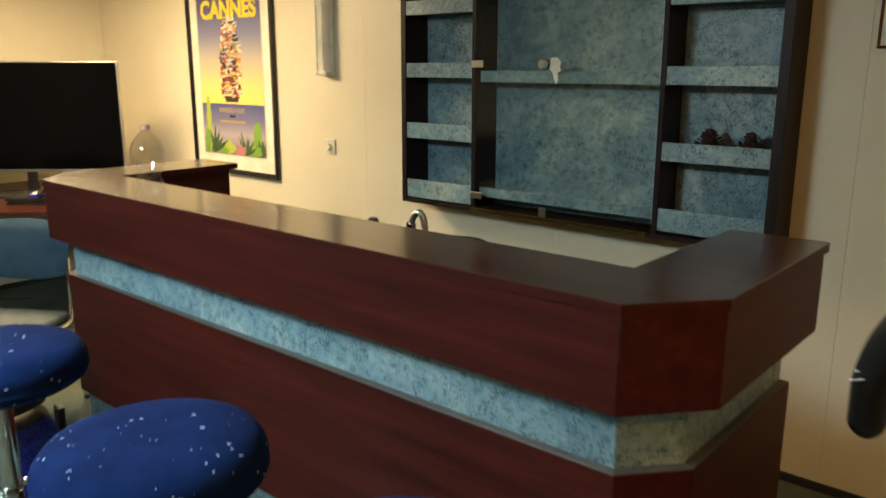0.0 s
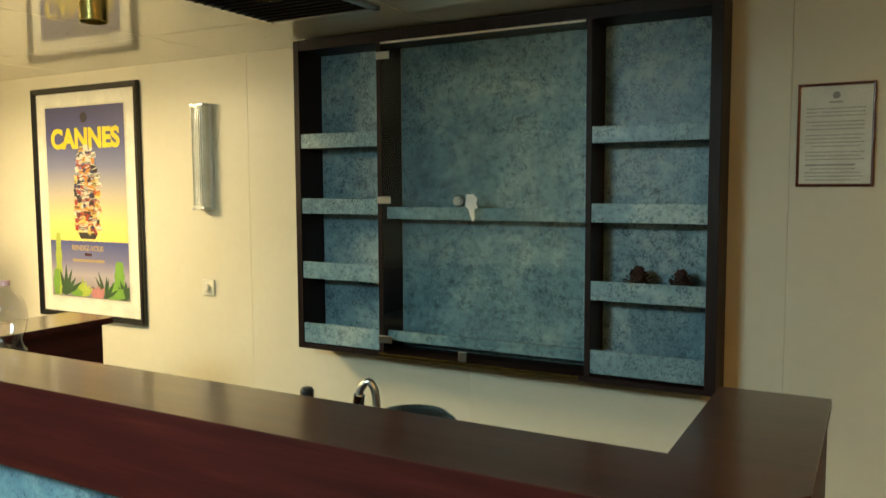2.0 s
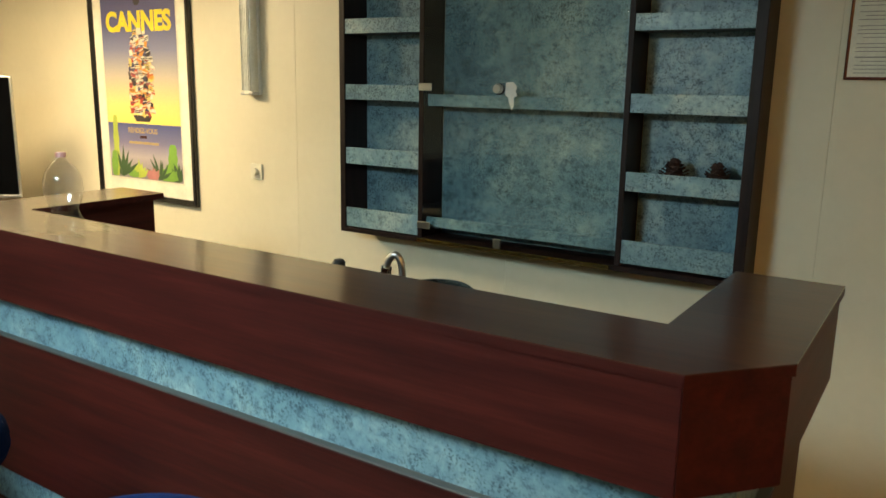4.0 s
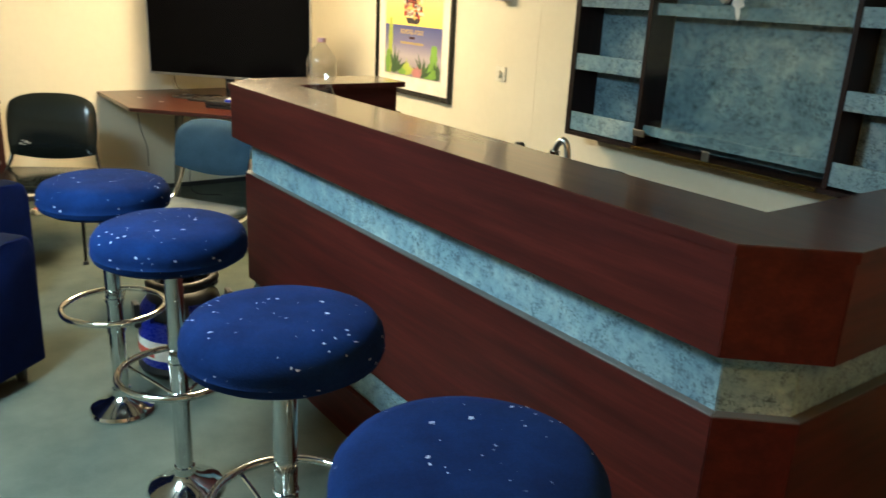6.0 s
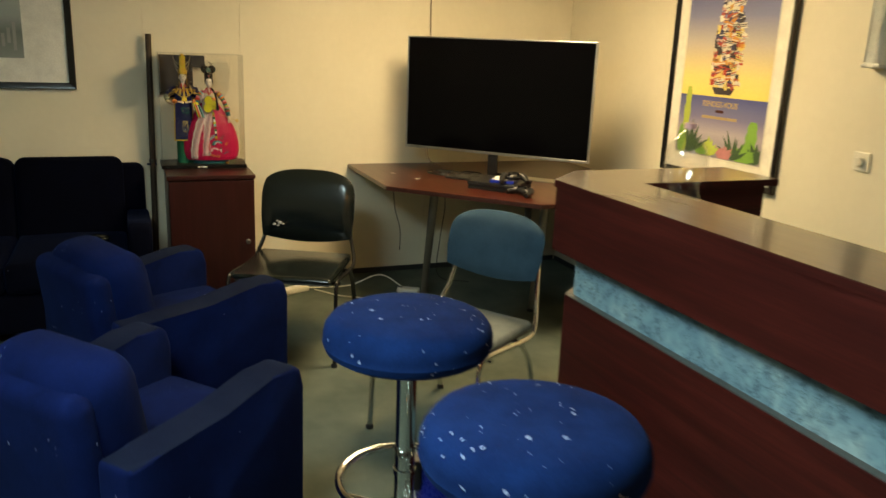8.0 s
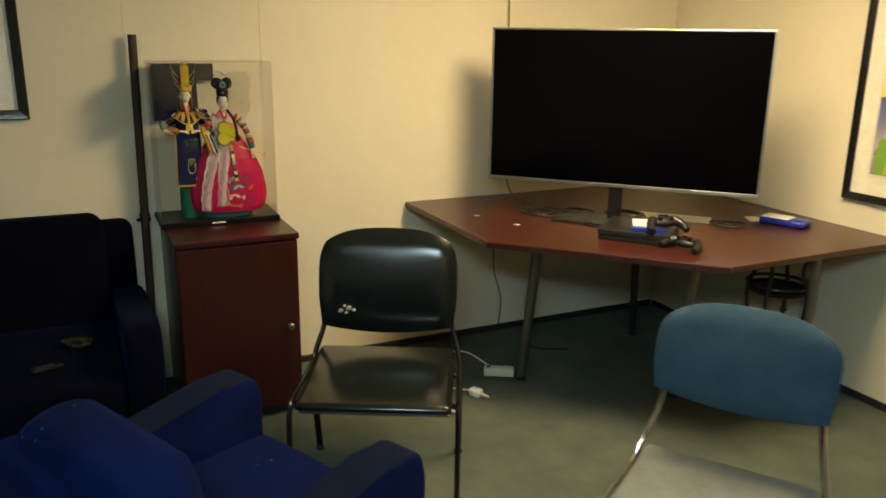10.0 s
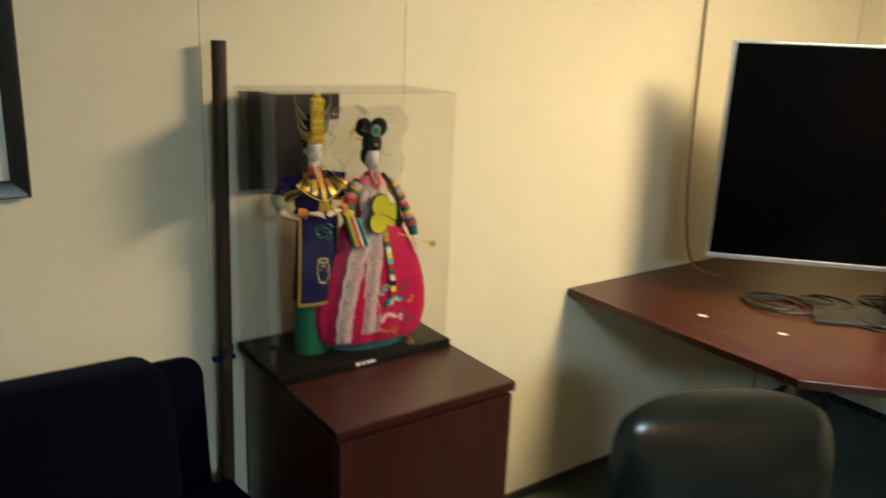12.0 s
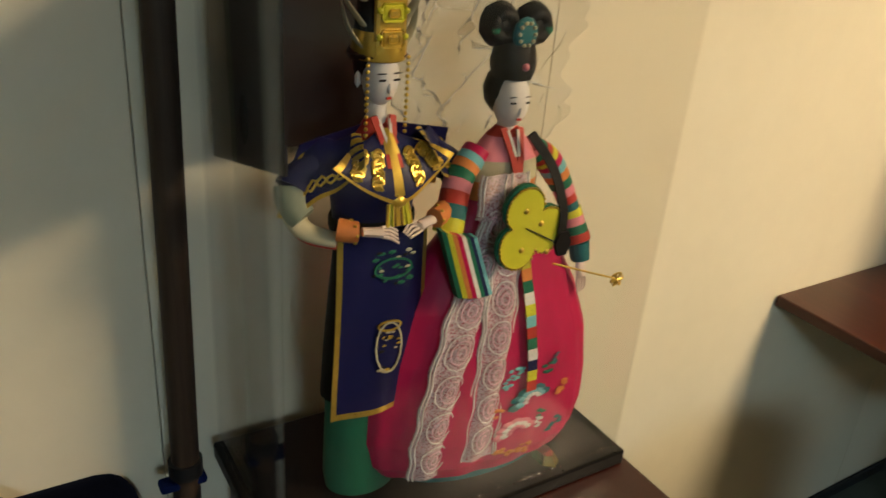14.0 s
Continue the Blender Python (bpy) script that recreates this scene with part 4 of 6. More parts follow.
# ---- visitor chairs: local front is -y, back at y = 0.2 ----
def visitor_chair(m, label, cloth, seat_cloth, tube_mat, wide=0.44, low=0.52, top=0.855):
    t = thing("visitor_chair", m, label, "chair")
    w = wide / 2 + 0.02
    for s in (-1, 1):
        part("leg_frame", tube(bent([(s * w, -0.27, 0.012), (s * w, -0.25, 0.28), (s * w, -0.235, 0.39), (s * w, -0.17, 0.413), (s * w, 0.12, 0.395), (s * w * 0.97, 0.19, 0.435), (s * w * 0.86, 0.24, 0.54), (s * w * 0.8, 0.268, 0.68)], 6), 0.0125, 12, flat_by=0.75), tube_mat, t)
        part("rear_leg", tube(bent([(s * w, 0.06, 0.397), (s * w, 0.15, 0.28), (s * w, 0.235, 0.012)], 6), 0.0125, 12, flat_by=0.75), tube_mat, t)
        for y in (-0.27, 0.235):
            part("foot", lathe([(0, 0), (0.016, 0), (0.016, 0.014), (0.013, 0.02), (0, 0.02)], 14), M["black"], t, m=pose(s * w, y, 0))
    for y, z in ((-0.15, 0.384), (0.1, 0.38)):
        part("cross_bar", tube([(-w, y, z), (w, y, z)], 0.01, 10), tube_mat, t)
    seat = box(-wide / 2, wide / 2, -0.265, 0.2, 0.405, 0.447, 0.02, 4)
    for v in seat.verts:
        u = 1 - (v.co.x / (wide / 2)) ** 2
        if v.co.z > 0.425:
            v.co.z += 0.006 * u - (0.012 if v.co.y < -0.215 else 0)
    part("seat", seat, seat_cloth, t)
    part("seat_pan", box(-wide / 2 + 0.012, wide / 2 - 0.012, -0.25, 0.19, 0.395, 0.405, 0.004), M["black"], t)
    # curved backrest with rounded upper corners
    bm = bmesh.new()
    nx, nz = 16, 12
    grids = []
    for side in (0, 1):
        grid = []
        for j in range(nz + 1):
            rowv = []
            for i in range(nx + 1):
                u, v = 2 * i / nx - 1, j / nz
                corner = max(0.0, v - 0.55) / 0.45
                half = (wide / 2 + 0.005) * (1 - 0.10 * corner ** 3 - 0.05 * max(0, 0.3 - v) / 0.3)
                z = low + (top - low) * v - 0.035 * (abs(u) ** 4) * corner - 0.03 * (1 - u * u) * (1 - v) ** 2 + 0.012 * (1 - u * u) * v
                y = 0.205 + 0.055 * v + 0.03 * (1 - u * u) 
                edge = min(1.0, 6 * (1 - abs(u))) ** 0.5 * min(1.0, 7 * (1 - v), 7 * v + 0.02) ** 0.5
                y += (0.022 if side else -0.02) * edge - (0 if side else 0.034 * (1 - u * u) * math.sin(math.pi * min(1, 0.15 + 0.8 * v)))
                rowv.append(bm.verts.new((u * half, y, z)))
            grid.append(rowv)
        grids.append(grid)
        for j in range(nz):
            for i in range(nx):
                q = [grid[j][i], grid[j][i + 1], grid[j + 1][i + 1], grid[j + 1][i]]
                bm.faces.new(q if side == 0 else q[::-1])
    f, b = grids
    loop = [(0, i) for i in range(nx)] + [(j, nx) for j in range(nz)] + [(nz, nx - i) for i in range(nx)] + [(nz - j, 0) for j in range(nz)]
    for k in range(len(loop)):
        (j, i), (l, n) = loop[k], loop[(k + 1) % len(loop)]
        bm.faces.new((f[j][i], b[j][i], b[l][n], f[l][n]))
    part("backrest", bm, cloth, t)
    return t


def facing(x, y, fx, fy):
    """A pose whose local -y looks along (fx, fy)."""
    return pose(x, y, 0, 0, 0, math.degrees(math.atan2(fx, -fy)))


black_chair = visitor_chair(facing(-4.235, 1.292, 0.89, -0.46), "black leather visitor chair with a scuffed back and black tube frame", M["leather"], M["leather"], M["black_frame"], 0.49)
for sx, sz, ss in ((-0.165, 0.585, 0.7), (-0.145, 0.579, 0.5), (-0.135, 0.596, 0.8), (-0.15, 0.604, 0.4), (-0.118, 0.588, 0.45)):
    part("scuff", outline([(sx + ss * 0.012 * math.cos(a) * (1 + 0.3 * math.sin(3 * a + sz * 90)), sz + ss * 0.008 * math.sin(a)) for a in (0.0, 0.9, 1.8, 2.7, 3.6, 4.5, 5.4)], 0.184 + 0.1 * abs(sx + 0.14), 0.014), M["scuff"], black_chair, "pale torn patch of leather")
visitor_chair(facing(-3.17, 1.75, 0.55, -0.83), "visitor chair with blue cloth back, grey seat and chrome frame", M["chair_blue"], M["seat_grey"], M["chrome"], 0.45, 0.615, 0.848)


# ---- armchairs and sofa: local front is +y ----
def soft_box(x0, x1, y0, y1, z0, z1, bev, puff=0.0):
    bm = box(x0, x1, y0, y1, z0, z1, bev, 4)
    if puff:
        bmesh.ops.subdivide_edges(bm, edges=[e for e in bm.edges if e.calc_length() > 0.15], cuts=5, use_grid_fill=True)
        cx, cy = (x0 + x1) / 2, (y0 + y1) / 2
        for v in bm.verts:
            u, w = (v.co.x - cx) / (x1 - x0) * 2, (v.co.y - cy) / (y1 - y0) * 2
            if v.co.z > (z0 + z1) / 2:
                v.co.z += puff * max(0, 1 - u * u) * max(0, 1 - w * w)
    return bm


def arm_shape(x0, x1, back, front, top):
    """An armrest whose top dips towards the back and rounds over at the front."""
    prof = [(back, 0.07), (front, 0.07), (front + 0.005, top - 0.08), (front - 0.012, top - 0.02), (front - 0.05, top), (front - 0.14, top - 0.008), ((front + back) / 2, top - 0.045), (back + 0.1, top - 0.06), (back, top - 0.06)]
    bm = bmesh.new()
    a = [bm.verts.new((x0, y, z)) for y, z in prof]
    b = [bm.verts.new((x1, y, z)) for y, z in prof]
    bm.faces.new(a), bm.faces.new(b[::-1])
    for i in range(len(prof)):
        j = (i + 1) % len(prof)
        bm.faces.new((a[j], a[i], b[i], b[j]))
    bmesh.ops.bevel(bm, geom=list(bm.edges), offset=0.018, segments=3, profile=0.5, affect="EDGES", clamp_overlap=True)
    return bm


def worn_top(bm, top):
    """The upper padding of an arm takes the second, worn cloth."""
    bm.normal_update()
    for f in bm.faces:
        f.material_index = int(abs(f.normal.z) > 0.75 and f.calc_center_median().z > top - 0.12)
    return bm


def armchair(m, width, deep, label, group="", name="armchair", top=0.6, back_top=0.73, seats=1, mat=None, full=False):
    mat = mat or M["sofa"]
    t = thing(name, m, label, name, group)
    w, aw = width / 2, 0.115
    for s in (-1, 1):
        part("armrest", worn_top(arm_shape(*sorted((s * w, s * (w - aw))), -deep / 2 + (0.13 if full else 0.0), deep / 2, top), top), [mat, mat if full else M["worn"]], t)
    part("base", soft_box(-w + aw + 0.003, w - aw - 0.003, -deep / 2 + 0.02, deep / 2 - 0.015, 0.075, 0.27, 0.02), mat, t)
    each = (2 * (w - aw) - 0.01) / seats
    for k in range(seats):
        x0 = -w + aw + 0.005 + k * each
        part("seat_cushion", soft_box(x0 + 0.0015, x0 + each - 0.0015, -deep / 2 + 0.17, deep / 2 - 0.005, 0.272, 0.43, 0.035, 0.02), mat, t)
        bm = soft_box(x0 + 0.003, x0 + each - 0.003, -0.1, 0.1, 0.0, back_top - 0.345, 0.05 if full else 0.085, 0.0)
        for v in bm.verts:
            v.co.y += 0.02 * (1 - ((v.co.x - x0 - each / 2) / each * 2) ** 2) * (1 if v.co.y > 0 else -0.3)
            v.co.z += 0.02 * (1 - ((v.co.x - x0 - each / 2) / each * 2) ** 2) if v.co.z > 0.2 else 0
        part("back_cushion", bm, mat, t, m=pose(0, -deep / 2 + 0.13, 0.36, 10))
    bw = w - 0.01 if full else w - aw - 0.003
    back = box(-bw, bw, -0.05, 0.05, 0.0, back_top - 0.105, 0.045, 4)
    part("backrest", back, mat, t, m=pose(0, -deep / 2 + 0.045, 0.076, 6))
    foot = None
    for sx in (-1, 1):
        for sy in (-1, 1):
            mm = pose(sx * (w - 0.07), sy * (deep / 2 - 0.07), 0)
            foot = part("foot", lathe([(0, 0), (0.02, 0), (0.026, 0.078), (0, 0.078)], 14), M["black"], t, m=mm) if foot is None else again(foot, mm, t)
    return t


def heading(front, width, deep, deg):
    """Pose of a seat whose near front corner on its right side is given, turned by deg from +y."""
    r = Matrix.Rotation(radians(deg), 4, "Z")
    c = Vector((*front, 0)) - r @ Vector((width / 2, deep / 2, 0))
    return Matrix.Translation(c) @ r


armchair(heading((-2.585, 0.99), 0.68, 0.64, 39), 0.68, 0.64, "navy velour armchair with worn padded arms", "armchairs facing the bar corner")
armchair(heading((-3.45, 1.105), 0.74, 0.68, 25), 0.74, 0.68, "navy velour armchair with worn padded arms, beside another", "armchairs facing the bar corner")
armchair(pose(-4.93, -0.335, 0, 0, 0, -90), 1.92, 0.84, "long navy velour sofa against the wall, coloured near black", name="sofa", top=0.6, back_top=0.82, seats=3, full=True, mat=M["sofa_dark"])
remote = thing("remote_control", pose(-4.66, 0.27, 0.447, 0, 0, 20), "dark remote control lying on the sofa", "remote control")
part("case", box(-0.017, 0.017, -0.05, 0.05, 0, 0.016, 0.005), M["leather"], remote)
part("keypad", box(-0.011, 0.011, -0.036, 0.02, 0.0162, 0.018, 0.001, 1), M["black"], remote)
pack = thing("plastic_pouch", pose(-4.84, 0.37, 0.443, 0, 0, 60), "crumpled dark plastic pouch on the sofa seat", "pouch")
pb = bmesh.new()
bmesh.ops.create_icosphere(pb, subdivisions=3, radius=0.045)
for v in pb.verts:
    n = noise.noise(v.co * 34) * 0.022
    v.co = Vector((v.co.x * 1.3, v.co.y * 0.8, max(0.0, v.co.z * 0.42 + 0.022))) + v.co.normalized() * n * 0.8
    v.co.z = max(0.0, v.co.z)
part("film", pb, M["leather"], pack)

# ---- cabinet with the doll case ----
cab = thing("side_cabinet", pose(0, 0, 0), "tall narrow mahogany cabinet with one closed door", "cabinet")
CX0, CX1, CY0, CY1, CT = WALL_X + 0.02, -4.9, 0.728, 1.19, 0.78
part("top", box(CX0, CX1 + 0.022, CY0 - 0.008, CY1 + 0.006, CT - 0.024, CT, 0.004), M["cab_z"], cab)
part("body", box(CX0, CX1, CY0, CY1, 0.05, CT - 0.0245, 0.002), M["cab_z"], cab)
part("plinth", box(CX0 + 0.02, CX1 - 0.03, CY0 + 0.01, CY1 - 0.01, 0.0, 0.0495), M["black"], cab)
door = part("door", box(CX1 + 0.0008, CX1 + 0.019, CY0 + 0.002, CY1 - 0.002, 0.055, CT - 0.032, 0.002), M["cab_z"], cab)
part("knob", lathe([(0, 0), (0.006, 0.0), (0.006, 0.014), (0.014, 0.02), (0.015, 0.026), (0.01, 0.031), (0, 0.032)], 18), M["leg_steel"], door, "small round dull metal knob", m=pose(CX1 + 0.019, CY1 - 0.045, 0.4, 0, 90))

PX0, PX1, PY0, PY1, PB, PT = WALL_X + 0.025, -5.14, 0.712, 1.178, CT, 1.426
case = thing("display_case", pose(0, 0, 0), "clear acrylic display case on a black base board", "display case")
part("base_board", box(PX0, PX1 + 0.012, PY0 - 0.004, PY1 + 0.006, PB, PB + 0.022, 0.003), M["base_black"], case, "black base board")
TH = 0.0025
for name, b in (("front_pane", (PX1 - TH, PX1, PY0 + 0.003, PY1, PB + 0.0225, PT)), ("side_pane", (PX0, PX1 - TH - 0.0005, PY0 + 0.003, PY0 + 0.003 + TH, PB + 0.0225, PT)), ("side_pane", (PX0, PX1 - TH - 0.0005, PY1 - TH, PY1, PB + 0.0225, PT)), ("back_pane", (PX0 + 0.0005, PX0 + TH, PY0 + 0.006, PY1 - 0.004, PB + 0.0225, PT - 0.001)), ("top_pane", (PX0, PX1, PY0 + 0.003, PY1, PT + 0.0005, PT + 0.003))):
    p = part(name, box(*b, 0.0006, 1), M["acrylic"], case, "clear acrylic")
    p.visible_shadow = False
for y0, y1 in ((0.905, 0.918), (0.922, 0.93), (0.934, 0.958)):
    part("lettering", box(PX1 + 0.0122, PX1 + 0.013, y0, y1, PB + 0.008, PB + 0.0145), M["paper"], case, "small illegible pale lettering")
cardm = flat("black_card", (0.016, 0.013, 0.013), 0.35)
fold = bmesh.new()
for poly, y in (([(PX0 + 0.012, 1.185), (PX0 + 0.012, 1.418), (-5.155, 1.415), (-5.155, 1.235)], PY0 + 0.012), ):
    a = [fold.verts.new((x, y, z)) for x, z in poly]
    b = [fold.verts.new((x, y + 0.003, z)) for x, z in poly]
    fold.faces.new(a), fold.faces.new(b[::-1])
    for i in range(4):
        fold.faces.new((a[i], b[i], b[(i + 1) % 4], a[(i + 1) % 4]))
part("black_card", fold, cardm, case, "folded glossy black card")
part("black_card", box(PX0 + 0.006, PX0 + 0.009, PY0 + 0.016, 0.915, 1.185, 1.415), cardm, case, "folded glossy black card")
part("card_hole", outline([(-5.255 + 0.011 * math.cos(k * 0.524), 1.255 + 0.024 * math.sin(k * 0.524)) for k in range(12)], PY0 + 0.0115, 0.001), M["vent_dark"], case, "oval finger hole in the card")
part("card_flap", box(PX0 + 0.006, PX0 + 0.009, 0.9155, 0.985, 1.345, 1.414), cardm, case, "folded glossy black card")
part("bow", lathe([(0, 0), (0.02, 0.002), (0.012, 0.012), (0, 0.014)], 7, squash=(1.2, 0.8)), M["brass"], case, "small gold paper bow", m=pose(-5.165, 1.075, PB + 0.0225))

DOLL = [flat("doll_" + n, c, r, mt, 0.5 if mt else 0.2) for n, c, r, mt in (
    ("skin", (0.72, 0.58, 0.50), 0.4, 0), ("navy", (0.007, 0.008, 0.055), 0.4, 0), ("gold", (0.62, 0.42, 0.06), 0.3, 0.7), ("red", (0.42, 0.04, 0.025), 0.5, 0), ("green", (0.015, 0.13, 0.07), 0.5, 0),
    ("magenta", (0.42, 0.008, 0.065), 0.42, 0), ("hair", (0.008, 0.007, 0.007), 0.55, 0), ("lace", (0.66, 0.42, 0.46), 0.6, 0), ("yellow", (0.55, 0.52, 0.03), 0.4, 0), ("white", (0.66, 0.62, 0.58), 0.5, 0),
    ("sky", (0.16, 0.42, 0.45), 0.5, 0), ("pink", (0.62, 0.2, 0.24), 0.5, 0), ("teal", (0.02, 0.12, 0.13), 0.5, 0), ("orange", (0.6, 0.2, 0.05), 0.5, 0), ("pale_gold", (0.46, 0.42, 0.28), 0.5, 0), ("sage_silk", (0.22, 0.24, 0.17), 0.5, 0))]


def veil(name, colour):
    """Open lace: a woven net that lets the cloth below show."""
    m, t, b = shader(name, 0.7, colour=colour)
    net = node(t, "ShaderNodeTexVoronoi", Scale=420.0)
    t.links.new(coords(t), net.inputs["Vector"])
    a = ramp(t, net.outputs["Distance"], [(0.25, (0.1, 0.1, 0.1)), (0.6, (0.6, 0.6, 0.6))])
    t.links.new(a, b.inputs["Alpha"])
    return m


DOLL.append(veil("doll_lace_net", (0.72, 0.55, 0.56)))
SK, NV, GO, RD, GR, MG, HA, LA, YE, WH, SKY, PK, TE, ORA, LG, SL, VE = range(17)


def ball(bm, at, r, slot, sub=2, s=(1, 1, 1)):
    g = bmesh.ops.create_icosphere(bm, subdivisions=sub, radius=1.0, matrix=Matrix.Translation(at) @ Matrix.Diagonal((r * s[0], r * s[1], r * s[2], 1)))
    for f in {f for v in g["verts"] for f in v.link_faces}:
        f.material_index = slot


def on_body(bm, prof, at, squash, slots, steps=36):
    """A turned robe, its colours by height."""
    for (a, b), s in zip(zip(prof, prof[1:]), slots):
        lathe([a, b], steps, bm, at, squash, s)


def strip(bm, pts, w, slot, thick=0.0012):
    """A ribbon laid along points, facing +x."""
    for a, b in zip(pts, pts[1:]):
        a, b = Vector(a), Vector(b)
        d = (b - a).normalized()
        n = d.cross(Vector((1, 0, 0))).normalized() * w / 2
        lo = [bm.verts.new(p) for p in (a - n, a + n, b + n, b - n)]
        hi = [bm.verts.new(v.co + Vector((thick, 0, 0))) for v in lo]
        fs = [bm.faces.new(hi), bm.faces.new(lo[::-1])] + [bm.faces.new((lo[i], lo[(i + 1) % 4], hi[(i + 1) % 4], hi[i])) for i in range(4)]
        for f in fs:
            f.material_index = slot


def face(bm, z, slots):
    """Eyes, brows and lips, barely raised."""
    for q in (-1, 1):
        box(0.0215, 0.0236, q * 0.0075 - 0.0034, q * 0.0075 + 0.0034, z + 0.0024, z + 0.0042, 0, 1, bm, slots[0])
        box(0.0207, 0.0229, q * 0.0078 - 0.0042, q * 0.0078 + 0.0042, z + 0.0088, z + 0.0097, 0, 1, bm, slots[0])
    box(0.0214, 0.0236, -0.0024, 0.0024, z - 0.0148, z - 0.0126, 0, 1, bm, slots[1])
    ball(bm, (0.0232, 0, z - 0.005), 0.0032, slots[2], 1, (0.9, 0.6, 1.7))


def cloth(bm, at, nu, nv, slot, thick=0.0015):
    """A sheet of cloth: at(u, v) gives its places, slot(u, v) its colours."""
    def grid(off):
        return [[bm.verts.new(at(i / nu, j / nv) + Vector((off, 0, 0))) for i in range(nu + 1)] for j in range(nv + 1)]
    f, b = grid(0.0), grid(-thick)
    for j in range(nv):
        for i in range(nu):
            s = slot((i + 0.5) / nu, (j + 0.5) / nv)
            for g in (f, b):
                bm.faces.new((g[j][i], g[j][i + 1], g[j + 1][i + 1], g[j + 1][i])).material_index = s
    ring = [(0, i) for i in range(nu)] + [(j, nu) for j in range(nv)] + [(nv, nu - i) for i in range(nu)] + [(nv - j, 0) for j in range(nv)]
    for (j, i), (l, n) in zip(ring, ring[1:] + ring[:1]):
        bm.faces.new((f[j][i], b[j][i], b[l][n], f[l][n])).material_index = slot(min(1, max(0, (i + n) / 2 / nu)), min(1, max(0, (j + l) / 2 / nv)))


def hand_of(bm, at, toward, slot):
    """A small palm with four fingers."""
    at, d = Vector(at), Vector(toward).normalized()
    side = d.cross(Vector((0.6, 0, 0.8))).normalized()
    tube([at - d * 0.012, at, at + d * 0.008], 0.0062, 8, bm, flat_by=0.7, slot=slot, taper=0.0072)
    for k in range(4):
        root = at + d * 0.007 + side * 0.0034 * (k - 1.5)
        tube([root, root + d * 0.009 + side * 0.001 * (k - 1.5), root + d * 0.017 - Vector((0, 0, 0.003 + 0.001 * k))], 0.0019, 6, bm, slot=slot, taper=0.0013)


